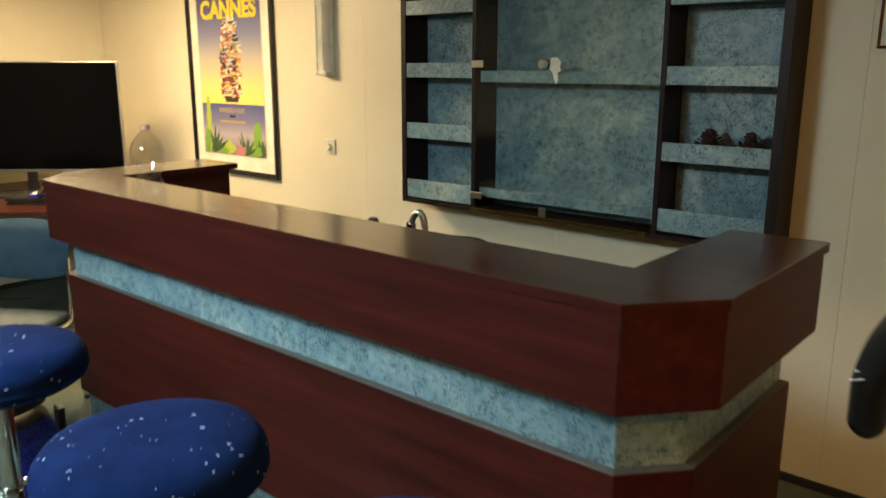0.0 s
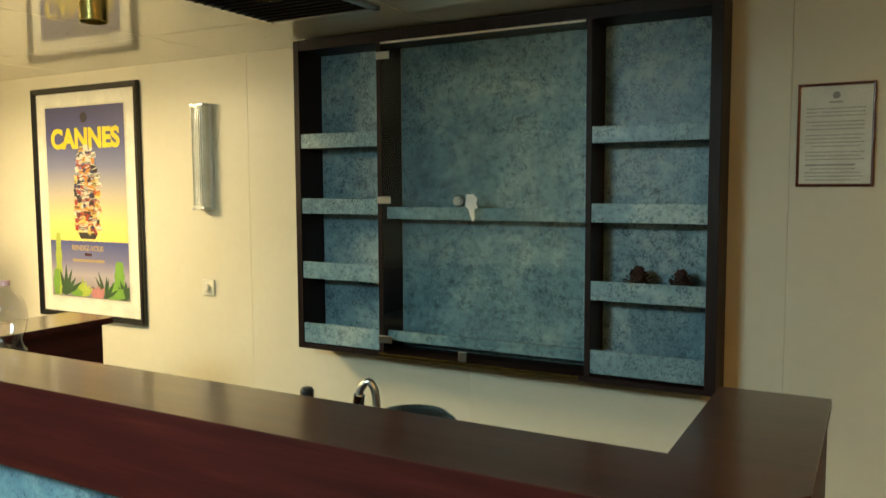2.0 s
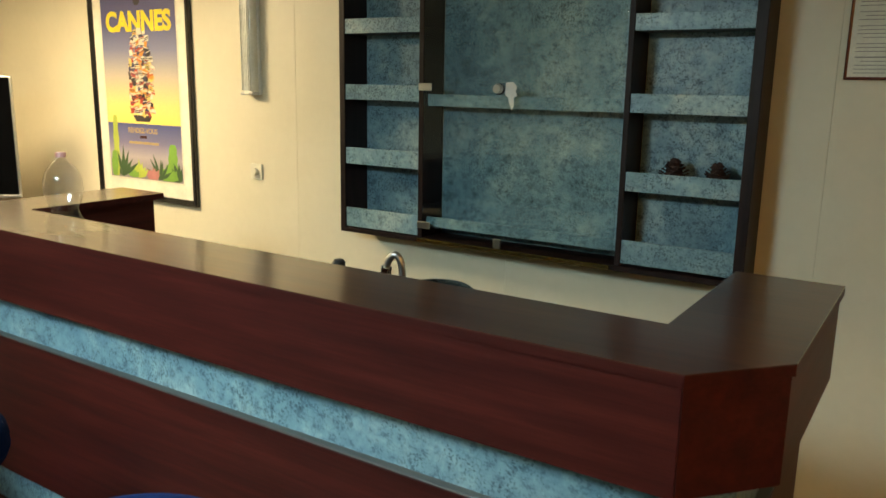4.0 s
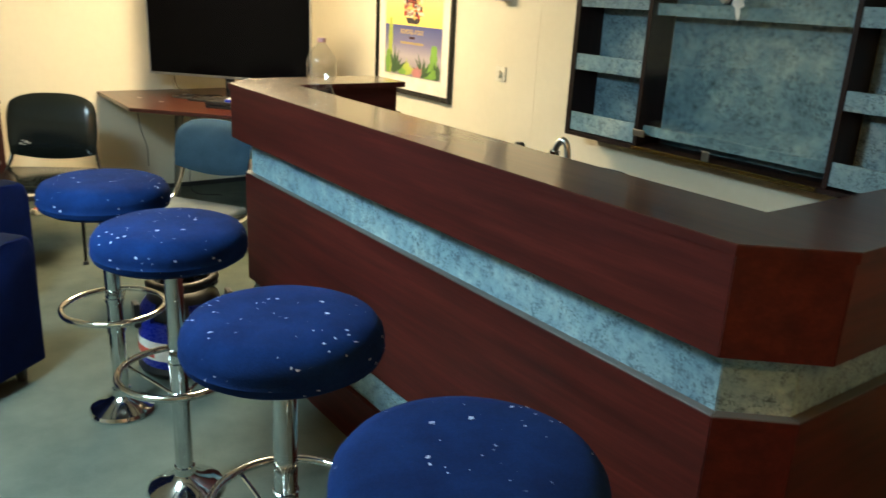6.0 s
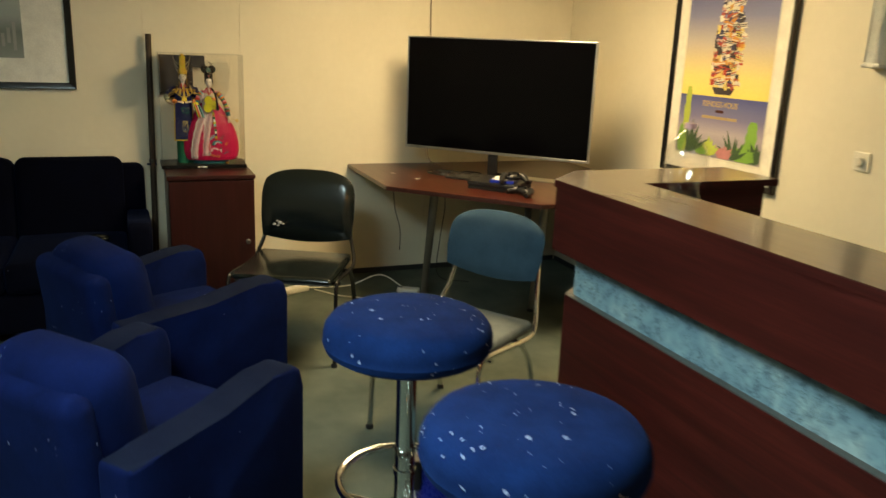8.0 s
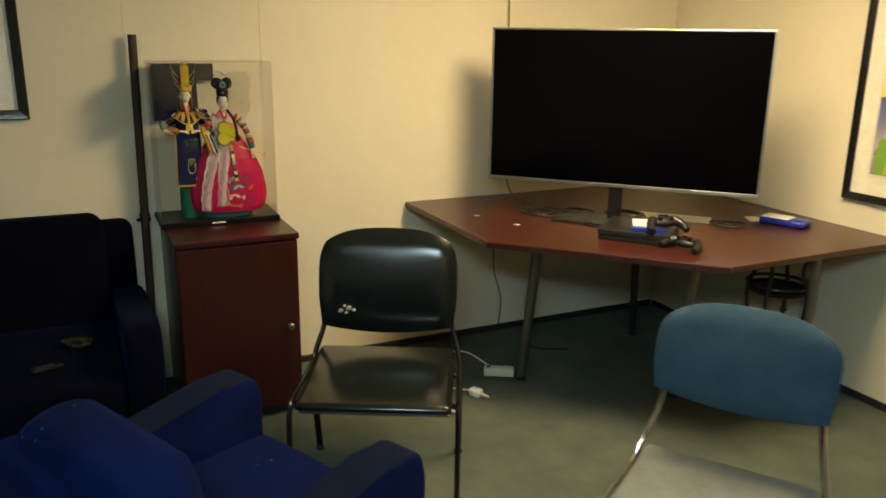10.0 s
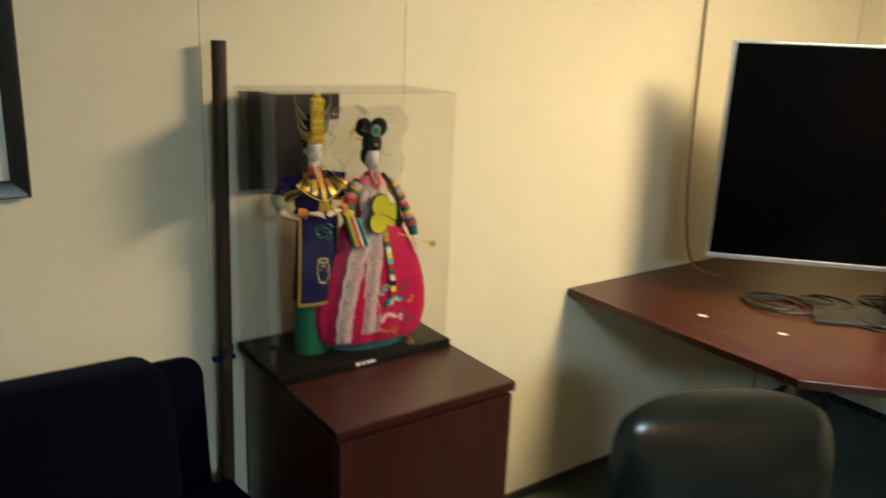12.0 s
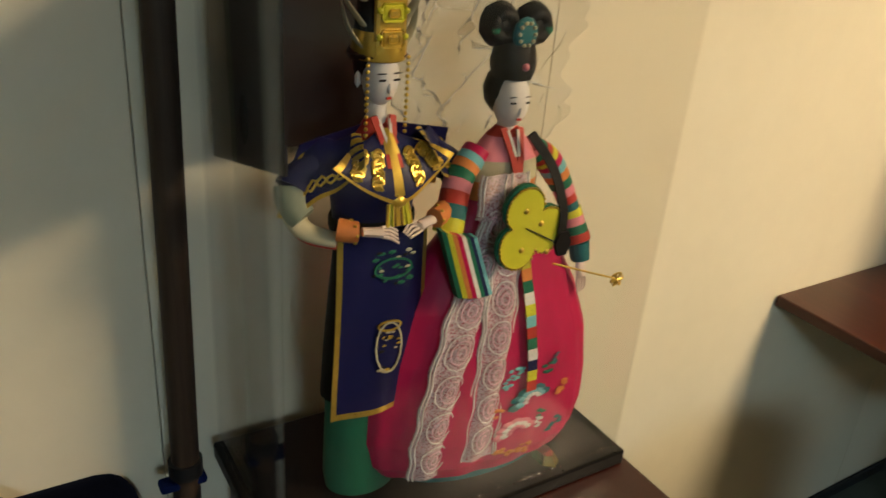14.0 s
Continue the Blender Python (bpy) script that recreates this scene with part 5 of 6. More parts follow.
def king_doll():
    """Standing doll in a navy coat with gold borders and a tall gold crown; local +x is its front."""
    bm = bmesh.new()
    lathe([(0.044, 0.0), (0.047, 0.02), (0.045, 0.16)], 30, bm, (-0.004, 0, 0), (0.75, 1), GR)
    on_body(bm, [(0.0, 0.135), (0.054, 0.137), (0.051, 0.2), (0.045, 0.28), (0.041, 0.325), (0.046, 0.37), (0.044, 0.4), (0.022, 0.435), (0.012, 0.452)], (0, 0, 0), (0.66, 1), [HA, HA, HA, HA, NV, NV, RD, RD])

    # long front and back panels of the coat, edged in gold
    def panel(y0, y1, x0, x1):
        def at(u, v):
            y = y0 + (y1 - y0) * u
            return Vector((x0 + (x1 - x0) * v + 0.006 * math.cos(u * 3.1 - 1.5) + 0.0022 * math.sin(9 * u + 4 * v), y * (1 + 0.12 * v), 0.348 - 0.215 * v))
        cloth(bm, at, 20, 30, lambda u, v: GO if u < 0.05 or u > 0.95 or v > 0.965 else NV)
        return at

    front = panel(-0.056, 0.046, 0.034, 0.042)
    rr = random.Random(4)
    for cu, cv, ru, rv, s in ((0.58, 0.2, 0.2, 0.05, GR), (0.55, 0.62, 0.14, 0.14, LG), (0.55, 0.5, 0.12, 0.025, GO)):
        loop = [front(cu + ru * math.cos(k * 0.4488), cv + rv * math.sin(k * 0.4488)) + Vector((0.002, 0, 0)) for k in range(15)]
        strip(bm, loop, 0.0022, s, 0.0012)
    for k in range(46):
        u, v = (rr.uniform(0.36, 0.8), rr.uniform(0.1, 0.3)) if k < 26 else (rr.uniform(0.44, 0.66), rr.uniform(0.5, 0.76))
        ball(bm, front(u, v) + Vector((0.002, 0, 0)), rr.uniform(0.0018, 0.0034), [GR, HA, GR, LG, GR][k % 5] if k < 26 else [LG, GO, HA][k % 3], 1, (0.35, 1.6, 0.8))

    # mantle: a bib in front and a pointed flap over each arm, broad gold borders
    def bib(u, v):
        a = 2 * u - 1
        hem = 0.4 - 0.022 * (1 - abs(a)) + 0.02 * abs(a) ** 2
        top = 0.446 - 0.012 * abs(a)
        return Vector((0.02 + 0.034 * math.sin(v * 1.45) * (1 - 0.35 * a * a) + 0.0015 * math.sin(14 * u), a * (0.026 + 0.04 * v ** 0.7), top + (hem - top) * v))

    cloth(bm, bib, 24, 16, lambda u, v: GO if v > 0.93 or u < 0.05 or u > 0.95 or abs(u - 0.5) < 0.035 + 0.04 * (1 - v) and v < 0.9 else (RD if abs(u - 0.5) < 0.13 * (1 - v) else NV))
    for q in (-1, 1):
        for c in (0.19, 0.37):
            for ph in (0.0, 3.1, 1.5):
                tube([bib(0.5 + q * (c + 0.068 * math.sin(k * 0.75 + ph) * (1 - 0.02 * k)), 0.26 + 0.031 * k) + Vector((0.0015, 0, 0)) for k in range(20)], 0.0019, 5, bm, slot=GO)
            for k in range(5):
                p = bib(0.5 + q * c, 0.3 + 0.12 * k) + Vector((0.0018, 0, 0))
                strip(bm, [Vector((p.x, p.y + 0.0045 * math.cos(j * 0.785), p.z + 0.005 * math.sin(j * 0.785))) for j in range(9)], 0.0017, GO, 0.001)

        def flap(u, v, q=q):
            z = 0.444 - 0.012 * u - (0.024 + 0.042 * u) * v ** 1.2 - 0.008 * math.sin(u * 3.14) * v
            return Vector((0.026 - 0.03 * u + 0.026 * v * (1 - 0.4 * u) + 0.002 * math.sin(6 * u + 3 * v), q * (0.03 + 0.043 * u + 0.026 * v * (0.35 + u)), z + 0.0025 * math.sin(11 * u + 2 * v)))

        cloth(bm, flap, 16, 14, lambda u, v: GO if v > 0.9 or u > 0.92 or u < 0.2 and int(v * 14) % 3 != 1 else NV)
        for ph in (0.0, 3.1):
            tube([flap(0.08 + 0.045 * k, 0.72 + 0.07 * math.sin(k * 1.1 + ph)) + Vector((0.0015, 0, 0)) for k in range(19)], 0.0014, 5, bm, slot=GO)

        def rear(u, v, q=q):
            return Vector((0.0 - 0.034 * v + 0.006 * u, q * (0.012 + 0.07 * u + 0.012 * v), 0.446 - 0.012 * u - 0.075 * v))

        cloth(bm, rear, 10, 8, lambda u, v: GO if v > 0.9 else NV)
    for k in range(13):
        tube([(0.05, 0.011 * math.sin(k * 2.4), 0.38), (0.055, 0.014 * math.sin(k * 2.4), 0.358)], 0.0016, 5, bm, slot=YE if k % 2 else GO)
    ball(bm, (0.053, 0, 0.382), 0.007, GO, 1, (0.6, 1.3, 0.9))
    for q in (-1, 1):
        strip(bm, [(0.012, q * 0.0105, 0.456), (0.027, q * 0.005, 0.43), (0.041, q * 0.0015, 0.402)], 0.007, RD, 0.0025)
        strip(bm, [(0.0145, q * 0.006, 0.453), (0.029, q * 0.0015, 0.43)], 0.0028, WH, 0.002)
    lathe([(0.0105, 0.435), (0.0095, 0.478)], 14, bm, slot=WH)
    ball(bm, (0.004, 0, 0.492), 0.0232, WH, 3, (0.84, 0.76, 1.22))
    face(bm, 0.489, (HA, RD, WH))
    ball(bm, (-0.008, 0, 0.503), 0.0245, HA, 2, (0.9, 0.88, 1.0))
    for q in (-1, 1):
        ball(bm, (-0.002, q * 0.0205, 0.489), 0.0065, WH, 1, (0.6, 0.5, 1.3))
    # black hat with a tall chased gold front, pale leaf wings and bead strings
    lathe([(0.027, 0.508), (0.029, 0.513), (0.024, 0.52), (0.019, 0.57), (0.0, 0.578)], 20, bm, (-0.004, 0, 0), slot=HA)
    lathe([(0.0262, 0.509), (0.027, 0.525), (0.024, 0.535)], 20, bm, (-0.001, 0, 0), slot=GO)
    box(0.016, 0.0225, -0.0165, 0.0165, 0.512, 0.61, 0.004, 2, bm, GO)
    ball(bm, (0.018, 0, 0.616), 0.0085, GO, 2, (0.6, 1.2, 1.1))
    for k in range(4):
        z = 0.522 + 0.023 * k
        box(0.0228, 0.0252, -0.012, 0.012, z, z + 0.017, 0.003, 1, bm, YE if k % 2 else GO)
        box(0.0254, 0.0272, -0.006, 0.006, z + 0.004, z + 0.012, 0.002, 1, bm, GO)
        for q in (-1, 1):
            ball(bm, (0.0235, q * 0.0135, z + 0.01), 0.0036, YE, 1)
    for q in (-1, 1):
        for k in range(3):
            outer = [(0.004, q * 0.02, 0.518 + 0.022 * k), (0.002, q * (0.034 + 0.004 * k), 0.538 + 0.026 * k), (-0.002, q * (0.04 + 0.003 * k), 0.562 + 0.026 * k)]
            tube(bent(outer, 5), 0.009, 8, bm, flat_by=0.25, slot=LG, taper=0.002)
        for k in range(14):
            ball(bm, (0.019, q * 0.0215, 0.512 - 0.006 * k), 0.0023, GO, 1)
    # arms folded before the belt in wide sleeves
    for q in (-1, 1):
        arm = bent([(0.0, q * 0.062, 0.41), (0.004, q * 0.089, 0.39), (0.022, q * 0.086, 0.366), (0.046, q * 0.054, 0.358), (0.056, q * 0.028, 0.356)], 5)
        tube(arm[:6], 0.017, 14, bm, slot=NV, taper=0.018)
        tube(arm[5:11], 0.0185, 14, bm, flat_by=0.8, slot=SL if q < 0 else GR, taper=0.014)
        tube([p - Vector((0, 0, 0.011)) for p in arm[7:15]], 0.013, 12, bm, flat_by=0.6, slot=LG, taper=0.009)
        tube([p - Vector((0, 0, 0.017)) for p in arm[8:15]], 0.009, 10, bm, flat_by=0.5, slot=RD, taper=0.006)
        tube(arm[14:18], 0.0115, 12, bm, slot=ORA, taper=0.0105)
        for k in range(7):
            a = k * 0.9
            ball(bm, arm[16] + Vector((0.0112 * math.cos(a), 0, 0.0112 * math.sin(a))), 0.002, GO, 1)
        hand_of(bm, arm[-1], (0.25, -q, -0.1), SK)
    lathe([(0.0465, 0.338), (0.0475, 0.341), (0.0475, 0.35), (0.0465, 0.353)], 26, bm, (0, 0, 0), (0.7, 1), HA)
    return bm


def queen_doll():
    """Standing doll in a wide magenta skirt with striped sleeves; local +x is its front."""
    bm = bmesh.new()
    prof = [(0.0, 0.022), (0.135, 0.022), (0.149, 0.04), (0.157, 0.075), (0.156, 0.12), (0.145, 0.18), (0.12, 0.24), (0.083, 0.3), (0.054, 0.34), (0.04, 0.365)]
    flat_x = 0.41

    def fold(a, z):
        f = max(0.0, 0.36 - z) / 0.36
        return 1 + (0.026 * math.sin(9 * a + 1.5 * math.sin(3 * a)) + 0.012 * math.sin(23 * a + 2)) * f

    def skirt(a, z):
        for (r0, z0), (r1, z1) in zip(prof[1:], prof[2:]):
            if z0 <= z <= z1:
                r = (r0 + (r1 - r0) * (z - z0) / (z1 - z0)) * fold(a, z)
                return Vector((flat_x * r * math.cos(a) + 0.0025, (r + 0.001) * math.sin(a), z))
        return Vector((0.03, 0, z))

    on_body(bm, prof, (0, 0, 0), (flat_x, 1), [MG] * 9, 120)
    for v in bm.verts:
        k = fold(math.atan2(v.co.y, v.co.x / flat_x), v.co.z)
        v.co.x *= k
        v.co.y *= k
    lathe([(0.1, 0.0), (0.1, 0.021)], 40, bm, (0, 0, 0), (flat_x, 1), TE)
    on_body(bm, [(0.041, 0.36), (0.043, 0.382), (0.04, 0.405), (0.022, 0.428), (0.011, 0.438)], (0, 0, 0), (0.66, 1), [ORA, LG, PK, RD], 28)
    for q in (-1, 1):
        strip(bm, [(0.011, q * 0.0105, 0.438), (0.026, q * 0.005, 0.412), (0.034, q * 0.001, 0.39)], 0.007, RD, 0.0025)
        strip(bm, [(0.0135, q * 0.006, 0.436), (0.028, q * 0.0015, 0.412)], 0.0028, WH, 0.002)
    lathe([(0.01, 0.425), (0.0092, 0.455)], 12, bm, slot=WH)
    ball(bm, (0.004, 0, 0.466), 0.0245, WH, 3, (0.84, 0.76, 1.22))
    face(bm, 0.463, (HA, RD, WH))
    ball(bm, (-0.008, 0, 0.474), 0.0262, HA, 2, (0.92, 0.95, 1.08))
    # hair: a banded topknot with looped coils of braids
    lathe([(0.0205, 0.488), (0.0232, 0.496), (0.0225, 0.515), (0.018, 0.53), (0, 0.532)], 20, bm, (0.0, 0, 0), slot=HA)
    lathe([(0.0236, 0.497), (0.024, 0.503), (0.0236, 0.509)], 20, bm, slot=HA)
    for q in (-1, 1):
        for k in range(5):
            c, r = Vector((-0.004 + 0.003 * k, q * 0.0195, 0.54)), 0.016 - 0.0012 * k
            tube([c + Vector((0.0015 * math.sin(4 * j), r * math.cos(j * 0.3927), 1.05 * r * math.sin(j * 0.3927))) for j in range(16)], 0.0062, 7, bm, True, slot=HA)
        ball(bm, (0.0, q * 0.0195, 0.54), 0.014, HA, 2, (0.8, 1, 1))
        ball(bm, (0.012, q * 0.031, 0.537), 0.0052, GR, 1, (0.5, 1, 1))
    ball(bm, (0.016, 0, 0.534), 0.0145, TE, 2, (0.35, 1.0, 1.15))
    for k in range(10):
        ball(bm, (0.0212, 0.009 * math.cos(k * 0.628), 0.534 + 0.011 * math.sin(k * 0.628)), 0.0022, LG, 1)
    ball(bm, (0.0245, 0, 0.503), 0.0042, PK, 1)
    cols = [PK, GR, RD, YE, MG, SKY, ORA, GR, PK, RD, TE, YE]
    # one sleeve bent to the drumstick
    arm = bent([(0.0, 0.032, 0.412), (0.002, 0.062, 0.39), (0.01, 0.088, 0.345), (0.026, 0.1, 0.3)], 10)
    for k in range(0, len(arm) - 1, 2):
        tube(arm[k:k + 3], 0.0158 + 0.0026 * math.sin(k * 0.22), 14, bm, flat_by=0.85, slot=cols[(k // 2) % 12])
    tube([arm[-1], arm[-1] + Vector((0.004, 0.004, -0.022))], 0.013, 12, bm, slot=TE, taper=0.011)
    hand_of(bm, arm[-1] + Vector((0.006, 0.005, -0.034)), (0.2, 0.1, -1), SK)
    tube([(0.05, 0.05, 0.29), (0.046, 0.15, 0.252)], 0.0012, 6, bm, slot=GO)
    for k in range(6):
        a = k * 1.047
        tube(bent([(0.046, 0.15, 0.252), (0.048, 0.15 + 0.009 * math.cos(a), 0.252 + 0.009 * math.sin(a)), (0.046, 0.15 + 0.007 * math.cos(a + 0.6), 0.252 + 0.007 * math.sin(a + 0.6)), (0.046, 0.15, 0.252)], 4), 0.0013, 5, bm, slot=GO)
    # the other sleeve ends in a wide hanging cuff with stripes along it
    arm = bent([(0.0, -0.032, 0.412), (0.012, -0.058, 0.385), (0.034, -0.078, 0.338)], 8)
    for k in range(0, len(arm) - 1, 2):
        tube(arm[k:k + 3], 0.016, 14, bm, flat_by=0.85, slot=cols[(k // 2 + 4) % 12])

    def cuff(u, v):
        return Vector((0.05 + 0.004 * v + 0.005 * math.sin(3 * u), -0.094 + 0.042 * u + 0.024 * v, 0.348 - 0.012 * u - 0.078 * v + 0.01 * u * v))

    cloth(bm, cuff, 24, 12, lambda u, v: [GR, YE, ORA, MG, WH, GR, NV, SKY][int(u * 7.99)], 0.012)
    # two lengths of lace over the skirt, scalloped at the edges
    for a0, a1, wide, reach in ((-0.34, -0.6, 0.052, 0.31), (-0.02, -0.2, 0.044, 0.29)):
        def lace(u, v, a0=a0, a1=a1, wide=wide, reach=reach):
            z = 0.4 - (reach + 0.06) * v
            f = max(0.0, min(1.0, (0.345 - z) / 0.32))
            p = skirt(a0 + (a1 - a0) * f, z) if z < 0.352 else Vector((0.044, (-0.03 if a0 < -0.2 else -0.008) * (1 + 0.2 * f), z))
            half = wide * (0.35 + 0.2 * min(1, 2.2 * v)) * (1 + 0.07 * math.sin(46 * v))
            e = (u - 0.5) * 2
            return Vector((max(p.x, 0.036) + 0.0025 + 0.0022 * math.sin(9 * u + 5 * v) - 0.006 * abs(e) ** 2, p.y + e * half, z))
        cloth(bm, lace, 18, 54, lambda u, v: VE, 0.0006)
        for u in (0.03, 0.1, 0.9, 0.97):
            tube([lace(u, k / 60) + Vector((0.0012, 0, 0)) for k in range(61)], 0.0011, 5, bm, slot=WH)
        for k in range(7):
            for ru, rv in ((0.3, 0.055), (0.2, 0.036), (0.09, 0.018)):
                loop = [lace(0.5 + ru * math.cos(j * 0.524), 0.16 + 0.125 * k + rv * math.sin(j * 0.524)) + Vector((0.0012, 0, 0)) for j in range(13) if 0.16 + 0.125 * k + rv < 0.99]
                if loop:
                    strip(bm, loop, 0.0013, LA if ru < 0.25 else WH, 0.0008)
    # yellow butterfly-shaped drum with a beaded green rim
    wings = []
    for k in range(60):
        a = 2 * math.pi * k / 60
        q = 0.019 + 0.022 * abs(math.cos(1.5 * a - 2.95)) ** 0.6
        wings.append((0.002 + q * math.cos(a), 0.344 + q * math.sin(a) * 1.15))
    for grow, x0, x1, s in ((1.09, 0.058, 0.063, GR), (1.0, 0.0632, 0.0662, YE)):
        lo = [bm.verts.new((x0, 0.004 + (y - 0.004) * grow, 0.338 + (z - 0.338) * grow)) for y, z in wings]
        hi = [bm.verts.new((x1, v.co.y, v.co.z)) for v in lo]
        fs = [bm.faces.new(lo[::-1]), bm.faces.new(hi)] + [bm.faces.new((lo[i], lo[(i + 1) % 60], hi[(i + 1) % 60], hi[i])) for i in range(60)]
        for f in fs:
            f.material_index = s
    for y, z in wings:
        ball(bm, (0.0662, 0.004 + (y - 0.004) * 1.03, 0.338 + (z - 0.338) * 1.03), 0.0016, GO, 1)
    for y, z in ((-0.006, 0.366), (-0.006, 0.322), (0.026, 0.316), (0.014, 0.35)):
        ball(bm, (0.0668, y, z), 0.0036, GO, 1, (0.6, 1, 1))
    tube([(0.067, -0.004, 0.347), (0.0675, 0.035, 0.326)], 0.0009, 5, bm, slot=HA)
    strip(bm, bent([(0.03, 0.012, 0.436), (0.05, 0.03, 0.405), (0.064, 0.04, 0.365), (0.068, 0.04, 0.335)], 4), 0.01, HA, 0.003)
    prism_pts = [(0.02 * 0.5 * math.cos(k * 1.047) + 0.043, 0.325 + 0.016 * math.sin(k * 1.047)) for k in range(6)]
    outline_lo = [bm.verts.new((0.0665, y, z)) for y, z in prism_pts]
    outline_hi = [bm.verts.new((0.072, y, z)) for y, z in prism_pts]
    for f in [bm.faces.new(outline_lo[::-1]), bm.faces.new(outline_hi)] + [bm.faces.new((outline_lo[i], outline_lo[(i + 1) % 6], outline_hi[(i + 1) % 6], outline_hi[i])) for i in range(6)]:
        f.material_index = HA
    # banded ribbon and embroidered flowers
    for k in range(12):
        z = 0.3 - 0.0135 * k
        p, q = skirt(0.2, z) + Vector((0.005, 0, 0)), skirt(0.2, z - 0.0135) + Vector((0.005, 0, 0))
        strip(bm, [p, q], 0.0125, [YE, ORA, GR, WH, YE, SKY, RD, GR, WH, NV, YE, RD][k], 0.0015)
    for a, z, r, shades in ((0.24, 0.125, 0.024, (TE, SKY, WH)), (0.12, 0.085, 0.022, (PK, WH, PK))):
        for j, s in enumerate(shades):
            rj = r * (1 - 0.28 * j)
            for k in range(6):
                p = skirt(a + (rj / 0.15) * math.cos(0.5 + k * 0.53), z - 0.4 * rj + rj * 0.85 * abs(math.sin(0.5 + k * 0.53)))
                ball(bm, p + Vector((0.001 + 0.0012 * j, 0, 0)), rj * 0.34, s, 1, (0.2, 1.25, 0.75))
    rr = random.Random(8)
    for a, z, s in ((0.05, 0.16, SKY), (0.02, 0.15, SKY), (0.1, 0.165, SKY), (0.42, 0.155, GR), (0.5, 0.165, TE), (0.55, 0.12, ORA), (0.62, 0.125, ORA), (0.6, 0.07, TE), (0.52, 0.065, TE), (0.4, 0.09, GR), (0.36, 0.08, WH), (-0.05, 0.11, ORA), (0.1, 0.045, ORA), (0.2, 0.05, ORA), (0.0, 0.05, ORA), (0.3, 0.045, ORA)):
        for k in range(5):
            p = skirt(a + rr.uniform(-0.035, 0.035), z + rr.uniform(-0.007, 0.007))
            ball(bm, p, rr.uniform(0.002, 0.0042), s, 1, (0.25, 1.5, 0.7))
    return bm


def doll(name, bm, m, label):
    ob = new(name, mesh_of(name, bm, DOLL, 0.9))
    ob.matrix_basis = m
    return tagged(ob, label, "doll", "pair of costume dolls")


def crumpled_film():
    """A loose cellophane bag behind and beside the head of a doll."""
    bm = bmesh.new()
    n = 44
    rows = []
    for j in range(n + 1):
        row = []
        for i in range(n + 1):
            u, v = 2 * i / n - 1, j / n
            half = 0.075 + 0.04 * math.sin(v * 2.6)
            p = Vector((-0.05 + 0.035 * u * u, u * half, 0.36 + 0.22 * v))
            d = noise.noise(p * 26) * 0.026 + noise.noise(p * 70) * 0.013
            row.append(bm.verts.new(p + Vector((d, 0.5 * d, 0.6 * d))))
        rows.append(row)
    for j in range(n):
        for i in range(n):
            bm.faces.new((rows[j][i], rows[j][i + 1], rows[j + 1][i + 1], rows[j + 1][i]))
    return bm


doll("costume_doll", king_doll(), pose(-5.235, 0.848, PB + 0.0225, 0, 0, 2), "costume doll in navy and gold robes with a tall gold crown")
doll("costume_doll", queen_doll(), pose(-5.214, 0.99, PB + 0.0225, 0, 0, -4), "costume doll in a magenta skirt with striped sleeves and lace")

film_bag = part("plastic_film", crumpled_film(), M["film"], case, "crumpled clear cellophane", m=pose(-5.25, 1.0, PB + 0.0225))
film_bag.visible_shadow = False

staff = thing("wooden_pole", pose(0, 0, 0), "dark round wooden pole leaning on the wall beside the cabinet", "pole")
part("shaft", tube([(-5.345, 0.655, 0.0), (-5.352, 0.678, 1.515), (-5.352, 0.678, 1.527)], 0.0165, 16), M["pole_wood"], staff)
part("clip", box(-5.358, -5.336, 0.634, 0.69, 0.774, 0.785, 0.004), M["sofa"], staff, "small dark blue plastic clip")
part("band", tube([(-5.349, 0.667, 0.79), (-5.349, 0.667, 0.81)], 0.0205, 16), M["black"], staff, "dark tape")

# ---- corner desk, screen and console ----
desk = thing("corner_desk", pose(0, 0, 0), "mahogany laminate corner desk with angled grey metal legs", "desk")
DT = [(WALL_X + 0.004, 1.868), (-4.56, 1.868), (-3.905, 2.5), (-3.905, WALL_Y - 0.004), (WALL_X + 0.004, WALL_Y - 0.004)]
part("desktop", prism(DT, 0.728, 0.752, 0.003), M["desk"], desk)
part("edge_band", prism([(-4.57, 1.8665), (-4.5605, 1.8665), (-3.9035, 2.4995), (-3.9035, 2.51), (-3.91, 2.5), (-4.56, 1.872)], 0.7285, 0.7495), M["desk_edge"], desk)
for (ax, ay), (bx, by) in (((-4.76, 2.245), (-4.80, 2.203)), ((-4.335, 2.77), (-4.37, 2.735)), ((-5.08, 3.05), (-5.05, 3.05)), ((-4.1, 3.2), (-4.1, 3.2))):
    leg = part("leg", tube([(ax, ay, 0.7275), (bx, by, 0.012)], 0.03, 14, flat_by=0.55, taper=0.021), M["leg_steel"] if ax > -5 else M["black"], desk, "angled oval metal leg")
    part("foot", lathe([(0, 0), (0.026, 0), (0.026, 0.01), (0.018, 0.016), (0, 0.016)], 16), M["black"], leg, m=pose(bx, by, 0))
part("cross_rail", tube([(-4.76, 2.245, 0.712), (-4.335, 2.77, 0.712)], 0.013, 8), M["black"], desk)

